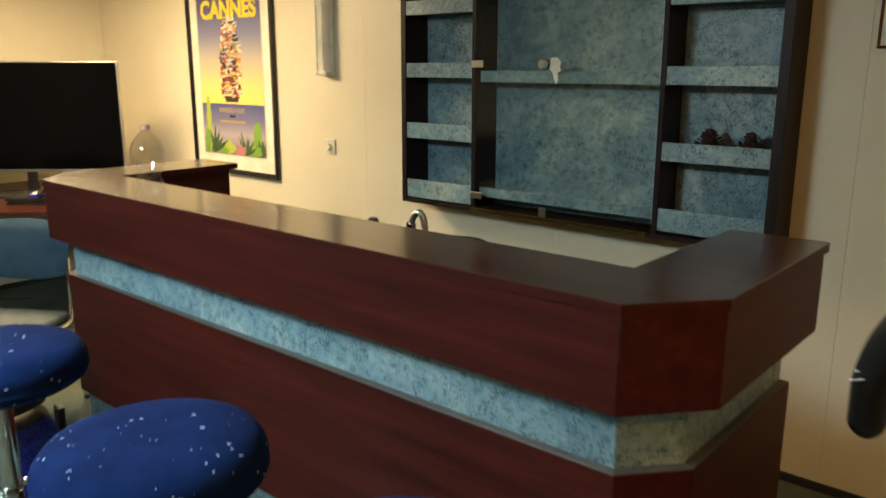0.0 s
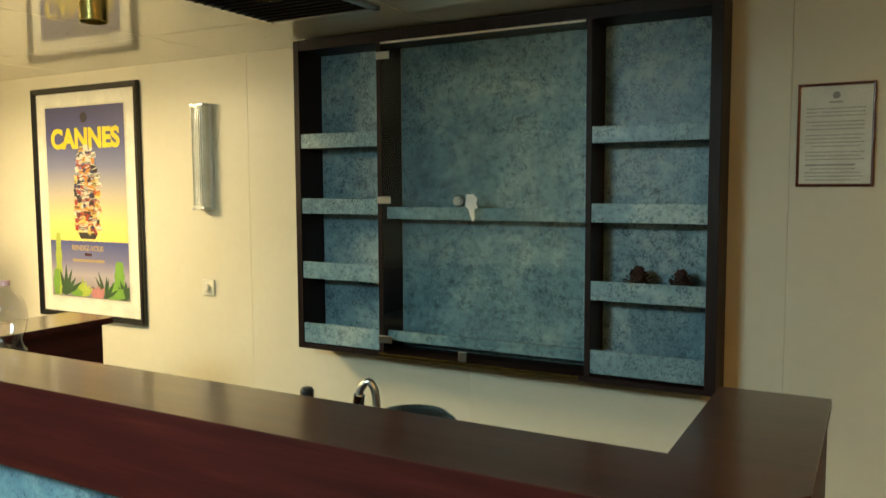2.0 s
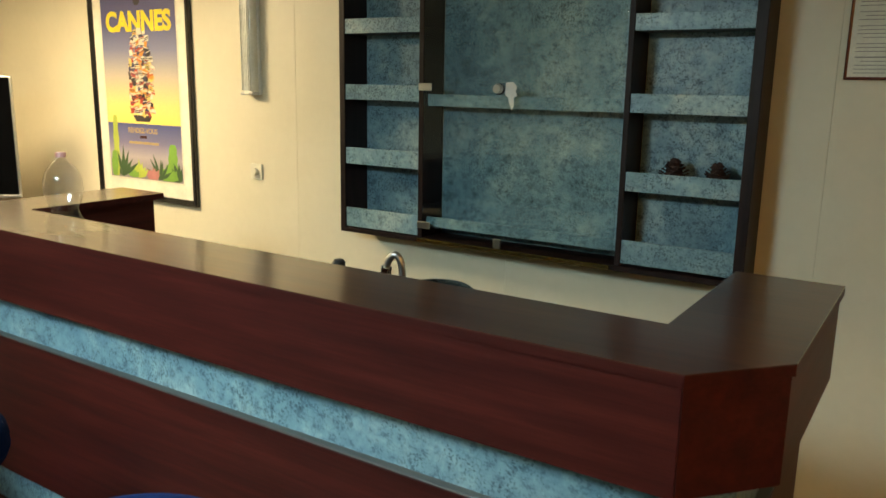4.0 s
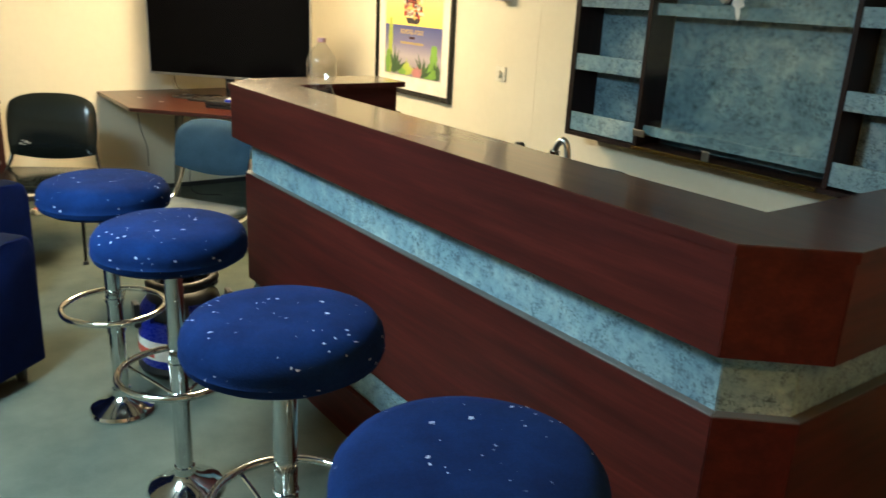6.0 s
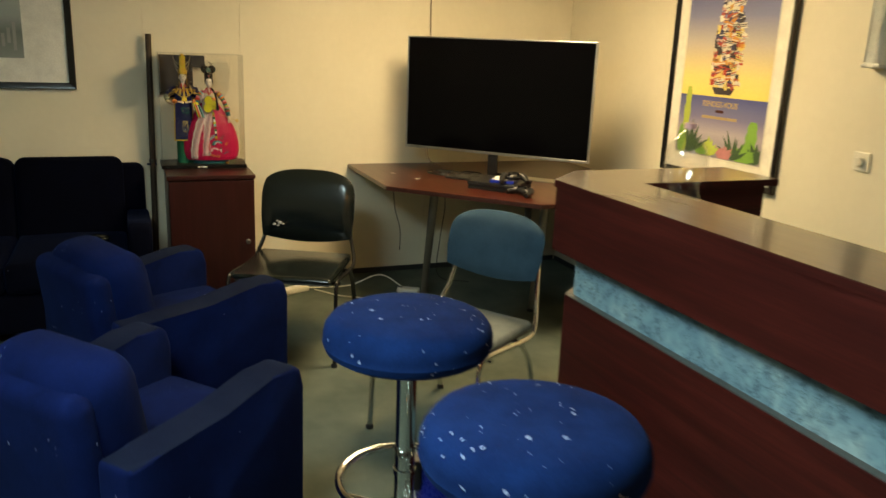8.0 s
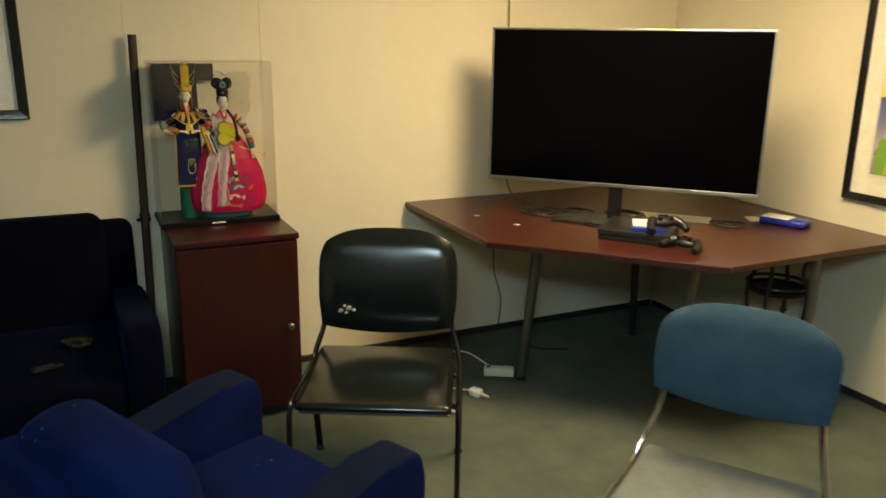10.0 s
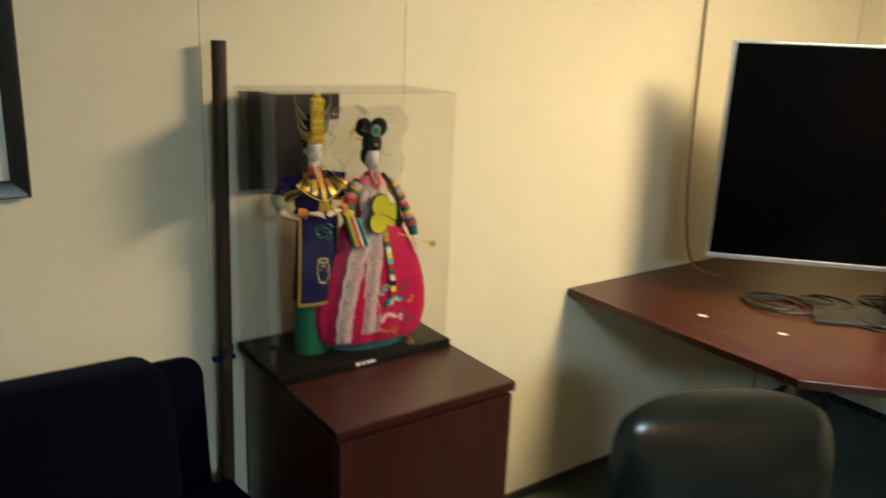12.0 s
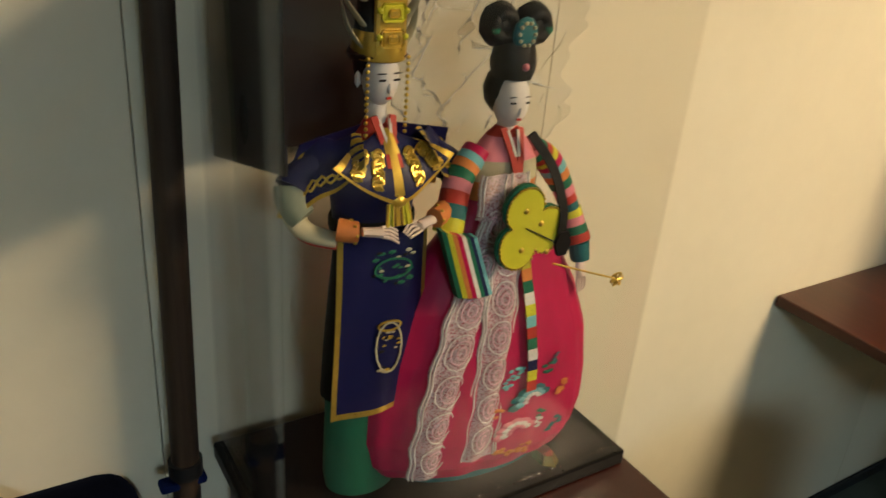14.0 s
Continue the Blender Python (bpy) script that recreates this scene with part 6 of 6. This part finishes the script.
A, Bv = Vector((-5.085, 2.16, 0)), Vector((-4.24, 2.968, 0))
tv_dir = (Bv - A).normalized()
TW = (Bv - A).length
tv = thing("television", Matrix.Translation((A + Bv) / 2 + Vector((0, 0, 0.752))) @ Matrix.Rotation(math.atan2(tv_dir.y, tv_dir.x), 4, "Z"), "large flat television with a silver rim, switched off", "television")
h = TW / 2
z0, z1 = 0.153, 0.826
part("screen", box(-h + 0.009, h - 0.009, -0.004, 0.008, z0 + 0.016, z1 - 0.009, 0.001, 1), M["screen"], tv, "dark switched-off screen")
for nm, b in (("rim", (-h, h, -0.008, 0.022, z1 - 0.0085, z1)), ("rim", (-h, h, -0.008, 0.022, z0, z0 + 0.0155)), ("rim", (-h, -h + 0.0085, -0.008, 0.022, z0 + 0.016, z1 - 0.009)), ("rim", (h - 0.0085, h, -0.008, 0.022, z0 + 0.016, z1 - 0.009))):
    part(nm, box(*b, 0.002, 2), M["alu"], tv, "silver rim")
part("back_cover", box(-h + 0.01, h - 0.01, 0.0225, 0.055, z0 + 0.02, z1 - 0.02, 0.012), M["black"], tv)
part("neck", box(-0.03, 0.03, 0.0, 0.022, 0.012, z0 + 0.02, 0.004), M["black_frame"], tv)
part("stand", prism([(-0.26, -0.11), (0.26, -0.11), (0.22, 0.09), (-0.22, 0.09)], 0.0, 0.012, 0.004), M["black"], tv)

ang = math.degrees(math.atan2(tv_dir.y, tv_dir.x))
con = thing("games_console", pose(-4.385, 2.475, 0.752, 0, 0, ang - 4), "flat black games console with controllers beside it", "games console")
part("lower_shell", box(-0.14, 0.14, -0.1, 0.16, 0.0, 0.02, 0.004), M["black"], con)
part("upper_shell", box(-0.1435, 0.1435, -0.1035, 0.1635, 0.0215, 0.045, 0.004), M["black"], con)
gm = thing("game_case", pose(-4.36, 2.505, 0.7972, 0, 0, ang + 8), "blue and white game case on the console", "game case")
part("case", box(-0.068, 0.068, -0.085, 0.085, 0.0, 0.014, 0.002), M["vac_blue"], gm)
part("cover_sheet", box(-0.063, 0.058, -0.05, 0.08, 0.0142, 0.0152), M["paper"], gm, "white printed cover")


def gamepad(m, label):
    t = thing("game_controller", m, label, "game controller", "game controllers")
    bm = bmesh.new()
    ball(bm, (0, 0, 0.024), 0.05, 0, 2, (1.1, 0.62, 0.4))
    for s in (-1, 1):
        tube(bent([(s * 0.045, 0.005, 0.026), (s * 0.064, -0.02, 0.022), (s * 0.072, -0.06, 0.014)], 4), 0.022, 12, bm, taper=0.013)
    part("shell", bm, M["black"], t)
    for s in (-1, 1):
        part("thumb_stick", lathe([(0.007, 0.04), (0.007, 0.05), (0.011, 0.053), (0.0, 0.056)], 14), M["black"], t, m=pose(s * 0.024, -0.014, 0))
    part("touch_pad", box(-0.022, 0.022, 0.004, 0.024, 0.0425, 0.0455, 0.002), M["black_frame"], t)
    return t


gamepad(pose(-4.29, 2.52, 0.8125, 12, 0, ang + 30), "black game controller lying on the game case")
gamepad(pose(-4.17, 2.53, 0.752, 0, 0, ang - 25), "black game controller lying on the desk")
card_pk = thing("cable_packet", pose(-4.32, 3.24, 0.752, 0, 0, 20), "blue and white packet lying on the desk", "packet")
pk = bmesh.new()
box(-0.1, 0.1, -0.05, 0.05, 0, 0.03, 0.012, 3, pk)
part("wrapper", pk, M["vac_blue"], card_pk)
part("flap", box(-0.09, 0.03, -0.046, 0.04, 0.0302, 0.034, 0.001, 1), M["paper"], card_pk)
nt = thing("yellow_note", pose(-4.45, 3.19, 0.7522, 0, 0, -30), "small yellow paper slip on the desk", "paper slip")
part("slip", box(-0.05, 0.05, -0.03, 0.03, 0, 0.002), M["plastic_white"], nt)
nt2 = thing("yellow_envelope", pose(-4.62, 2.86, 0.7522, 0, 0, ang), "flat manila envelope under the television", "envelope")
part("sheet", box(-0.17, 0.17, -0.06, 0.06, 0, 0.004), M["plastic_white"], nt2)
for x, y in ((-4.99, 2.05), (-4.77, 2.13)):
    p = thing("sticker_scrap", pose(x, y, 0.7522, 0, 0, 40), "small white torn sticker on the desk top", "sticker", "sticker scraps")
    part("scrap", prism([(-0.014, -0.007), (0.012, -0.009), (0.016, 0.006), (-0.01, 0.008)], 0, 0.001), M["paper"], p)


def coil(name, cx, cy, z, r, turns, mat, label, rr=0.0035, seed=1):
    q = random.Random(seed)
    pts = []
    for k in range(turns * 10 + 1):
        a = k * 0.628
        rad = r * (0.72 + 0.28 * math.sin(k * 0.37 + seed)) + q.uniform(-0.006, 0.006)
        pts.append((cx + 1.35 * rad * math.cos(a) * 0.8 + 0.25 * rad * math.sin(a), cy + rad * math.sin(a), z + rr + 0.0012 * (k // 10) * 2))
    t = thing(name, pose(0, 0, 0), label, "cable", "cables on the desk")
    part("wire", tube(bent(pts, 2), rr, 7), mat, t)
    return t


coil("cable_coil", -4.93, 2.36, 0.752, 0.11, 4, M["cable_black"], "coiled black cable on the desk", seed=3)
coil("cable_coil", -4.66, 2.5, 0.752, 0.1, 4, M["cable_black"], "coiled black cable beside the console", seed=5)
coil("cable_coil", -4.4, 2.98, 0.757, 0.07, 3, M["cable_black"], "coiled black cable under the television", seed=7)


coil("cable_coil", -4.72, 2.68, 0.757, 0.09, 4, M["cable_black"], "tangled black cable under the television", seed=11)
coil("cable_coil", -4.86, 2.5, 0.758, 0.075, 3, M["cable_black"], "tangled black cable under the television", 0.0028, seed=13)


def cable(name, pts, r, mat, label):
    t = thing(name, pose(0, 0, 0), label, "cable")
    part("wire", tube(bent(pts, 8), r, 8), mat, t)
    return t


cable("wall_cable", [(WALL_X + 0.012, 2.41, CEIL - 0.003), (WALL_X + 0.008, 2.412, 1.9), (WALL_X + 0.01, 2.42, 1.45), (WALL_X + 0.03, 2.41, 1.05), (WALL_X + 0.09, 2.4, 0.8), (WALL_X + 0.2, 2.45, 0.757)], 0.004, M["cable_tan"], "thin tan cable running down the wall to the desk")
cable("hanging_cable", [(-4.62, 1.93, 0.725), (-4.64, 1.95, 0.6), (-4.63, 1.98, 0.48), (-4.66, 1.99, 0.35)], 0.0025, M["cable_black"], "thin black cable hanging under the desk")
cable("hanging_cable", [(-4.95, 2.35, 0.725), (-4.98, 2.4, 0.55), (-5.0, 2.38, 0.3), (-5.05, 2.4, 0.05), (-5.0, 2.6, 0.006)], 0.003, M["cable_black"], "thin black cable hanging under the desk")
cable("power_cable", [(-4.92, 2.11, 0.03), (-5.0, 1.98, 0.1), (-5.05, 1.8, 0.03), (-5.12, 1.62, 0.008), (-5.1, 1.52, 0.02)], 0.004, M["cable_white"], "white mains cable lying on the carpet")
cable("power_cable", [(-5.06, 1.4, 0.02), (-5.1, 1.3, 0.006), (-5.2, 1.27, 0.006), (-5.3, 1.25, 0.006)], 0.004, M["cable_white"], "white mains cable lying on the carpet")


def socket_strip(m, n, label):
    t = thing("socket_strip", m, label, "socket strip")
    L = 0.045 * n + 0.05
    part("body", box(-L / 2, L / 2, -0.028, 0.028, 0.0, 0.038, 0.009, 3), M["plastic_white"], t)
    part("switch", box(-L / 2 + 0.01, -L / 2 + 0.03, -0.01, 0.01, 0.0382, 0.043, 0.002), M["red"] if n > 2 else M["black"], t)
    for k in range(n):
        part("socket", lathe([(0.019, 0.0385), (0.019, 0.0395), (0.016, 0.0395), (0.014, 0.0386), (0, 0.0386)], 18), M["white"], t, m=pose(-L / 2 + 0.06 + 0.045 * k, 0, 0))
    return t


socket_strip(pose(-5.07, 1.43, 0.0, 0, 0, 112), 4, "ivory socket strip lying on the carpet by the wall")
socket_strip(pose(-4.88, 2.13, 0.0, 0, 0, 60), 2, "white socket strip with plugs under the desk")

for x, y, z, rz in ((-4.72, 1.93, 0.0, 25), (-4.62, 1.72, 0.0, 70)):
    plug = thing("mains_plug", pose(x, y, z, 0, 0, rz), "white mains plug lying on the carpet", "plug", "mains plugs on the carpet")
    part("shell", box(-0.035, 0.02, -0.021, 0.021, 0.0, 0.034, 0.008, 3), M["white"], plug)
    part("neck", lathe([(0.0, 0), (0.009, 0), (0.006, 0.04), (0, 0.04)], 12), M["cable_white"], plug, m=pose(0.021, 0, 0.016, 0, 90))
cable("plug_cable", [(-5.02, 1.56, 0.03), (-4.93, 1.7, 0.006), (-4.85, 1.83, 0.006), (-4.757, 1.913, 0.016)], 0.004, M["cable_white"], "white mains cable lying on the carpet")

# small wrought stand under the desk
stand = thing("iron_plant_stand", pose(-4.28, 3.2, 0), "small black wrought-iron plant stand under the desk", "plant stand")
part("top_ring", tube([(0.13 * math.cos(a * 0.2618), 0.13 * math.sin(a * 0.2618), 0.5) for a in range(24)], 0.007, 8, closed=True), M["black"], stand)
part("tray", lathe([(0, 0.462), (0.12, 0.462), (0.132, 0.48), (0.126, 0.48), (0.115, 0.47), (0, 0.47)], 24), M["black"], stand)
for k in range(4):
    a = k * math.pi / 2 + 0.4
    leg = part("leg", tube(bent([(0.13 * math.cos(a), 0.13 * math.sin(a), 0.66), (0.1 * math.cos(a), 0.1 * math.sin(a), 0.56), (0.13 * math.cos(a), 0.13 * math.sin(a), 0.46), (0.12 * math.cos(a), 0.12 * math.sin(a), 0.25), (0.15 * math.cos(a), 0.15 * math.sin(a), 0.01)], 5), 0.009, 8), M["black"], stand)
    for z in (0.2, 0.34):
        part("bead", lathe([(0, -0.018), (0.013, -0.008), (0.016, 0), (0.013, 0.008), (0, 0.018)], 10), M["black"], leg, m=pose(0.123 * math.cos(a), 0.123 * math.sin(a), z))

# ---- tub vacuum cleaner by the bar ----
vac = thing("vacuum_cleaner", pose(-2.43, 1.49, 0, 0, 0, 84), "blue tub vacuum cleaner with a black motor head", "vacuum cleaner")
part("tub", lathe([(0, 0.04), (0.175, 0.04), (0.182, 0.06), (0.18, 0.2), (0.165, 0.235), (0, 0.235)], 36), M["vac_blue"], vac, "glossy blue plastic tub")
part("skirt", lathe([(0, 0.015), (0.185, 0.015), (0.19, 0.03), (0.178, 0.05), (0, 0.052)], 36), M["black"], vac)
lb = bmesh.new()
for k in range(14):
    a0, a1 = radians(-205 + 7 * k), radians(-205 + 7 * (k + 1))
    for za, zb, r, s in ((0.085, 0.165, 0.1835, 0), (0.095, 0.13, 0.1843, 1 if k < 9 else 0)):
        vs = [lb.verts.new((r * math.cos(a), r * math.sin(a), z)) for a, z in ((a0, za), (a1, za), (a1, zb), (a0, zb))]
        lb.faces.new(vs).material_index = s
part("label", lb, [M["paper"], M["red"]], vac, "white label with a red printed block")
part("motor_head", lathe([(0, 0.236), (0.15, 0.236), (0.152, 0.27), (0.14, 0.31), (0.11, 0.335), (0.05, 0.35), (0, 0.351)], 36), M["black"], vac, "black motor head")
for deg in (62, 180, 298):
    sh = bmesh.new()
    arc = [(0.176 - 0.05 * (h / 5) ** 2, 0.236 + 0.085 * h / 5) for h in range(6)]
    outer = [[sh.verts.new((q * math.cos(radians(deg + a)), q * math.sin(radians(deg + a)), z)) for a in range(-32, 33, 8)] for q, z in arc]
    inner = [[sh.verts.new(((q - 0.016) * math.cos(radians(deg + a)), (q - 0.016) * math.sin(radians(deg + a)), z)) for a in range(-32, 33, 8)] for q, z in arc]
    n, k = len(outer), len(outer[0])
    for j in range(n - 1):
        for i in range(k - 1):
            sh.faces.new((outer[j][i], outer[j][i + 1], outer[j + 1][i + 1], outer[j + 1][i]))
            sh.faces.new((inner[j][i + 1], inner[j][i], inner[j + 1][i], inner[j + 1][i + 1]))
        for i in (0, k - 1):
            sh.faces.new((outer[j][i], outer[j + 1][i], inner[j + 1][i], inner[j][i]))
    for j in (0, n - 1):
        for i in range(k - 1):
            sh.faces.new((outer[j][i], outer[j][i + 1], inner[j][i + 1], inner[j][i]))
    part("shoulder", sh, M["vac_blue"], vac, "glossy blue plastic shoulder")
for k in range(2):
    part("clip", box(-0.03, 0.03, -0.012, 0.012, 0.2, 0.3, 0.005), M["black"], vac, m=pose(0, 0, 0, 0, 0, 90 + 180 * k) @ pose(0, -0.186, 0))
part("handle", tube(bent([(-0.09, 0, 0.325), (-0.07, 0, 0.38), (0, 0, 0.395), (0.07, 0, 0.38), (0.09, 0, 0.325)], 6), 0.012, 10), M["black"], vac)
part("hose", tube([(0.125 * math.cos(a * 0.3), 0.125 * math.sin(a * 0.3), 0.345 + 0.002 * a) for a in range(26)], 0.02, 12), M["black"], vac, "coiled ribbed black hose")
part("chrome_ring", tube([(0.045 * math.cos(a * 0.2618) + 0.03, 0.045 * math.sin(a * 0.2618) + 0.05, 0.43) for a in range(24)], 0.009, 8, closed=True), M["chrome"], vac)
part("tube_end", lathe([(0.0, 0.345), (0.03, 0.345), (0.03, 0.42), (0, 0.42)], 18), M["black"], vac, m=pose(0.03, 0.05, 0))

# ---- exercise machine beside the bar ----
gym = thing("exercise_machine", pose(0, 0, 0), "exercise machine with a black padded handle on a grey steel post", "exercise machine")
part("handle", tube(bent([(0.251, 1.785, 1.035), (0.259, 1.74, 1.085), (0.272, 1.69, 1.145), (0.3, 1.65, 1.215), (0.36, 1.61, 1.3), (0.44, 1.58, 1.37)], 6), 0.026, 18), M["black"], gym, "black padded handle")
part("handle_end", lathe([(0, -0.03), (0.021, -0.024), (0.027, -0.008), (0.027, 0.012), (0, 0.014)], 20), M["black_frame"], gym, m=pose(0.25, 1.792, 1.028, 40, 8))
for k in range(2):
    part("stripe", tube([(0.246 + 0.004 * k, 1.672, 1.128 + 0.014 * k), (0.27 + 0.004 * k, 1.668, 1.138 + 0.014 * k)], 0.0025, 6), M["bike_grey"], gym, "pale printed stripe")
part("post", tube([(0.42, 1.93, 0.03), (0.43, 1.8, 0.6), (0.44, 1.6, 1.36)], 0.026, 16, flat_by=0.8), M["bike_grey"], gym, "grey painted steel post")
part("foot_bar", tube([(0.42, 1.7, 0.025), (0.42, 2.3, 0.025)], 0.025, 14), M["bike_grey"], gym)
part("foot_bar", tube([(0.45, 1.95, 0.025), (1.35, 1.95, 0.025)], 0.025, 14), M["bike_grey"], gym)
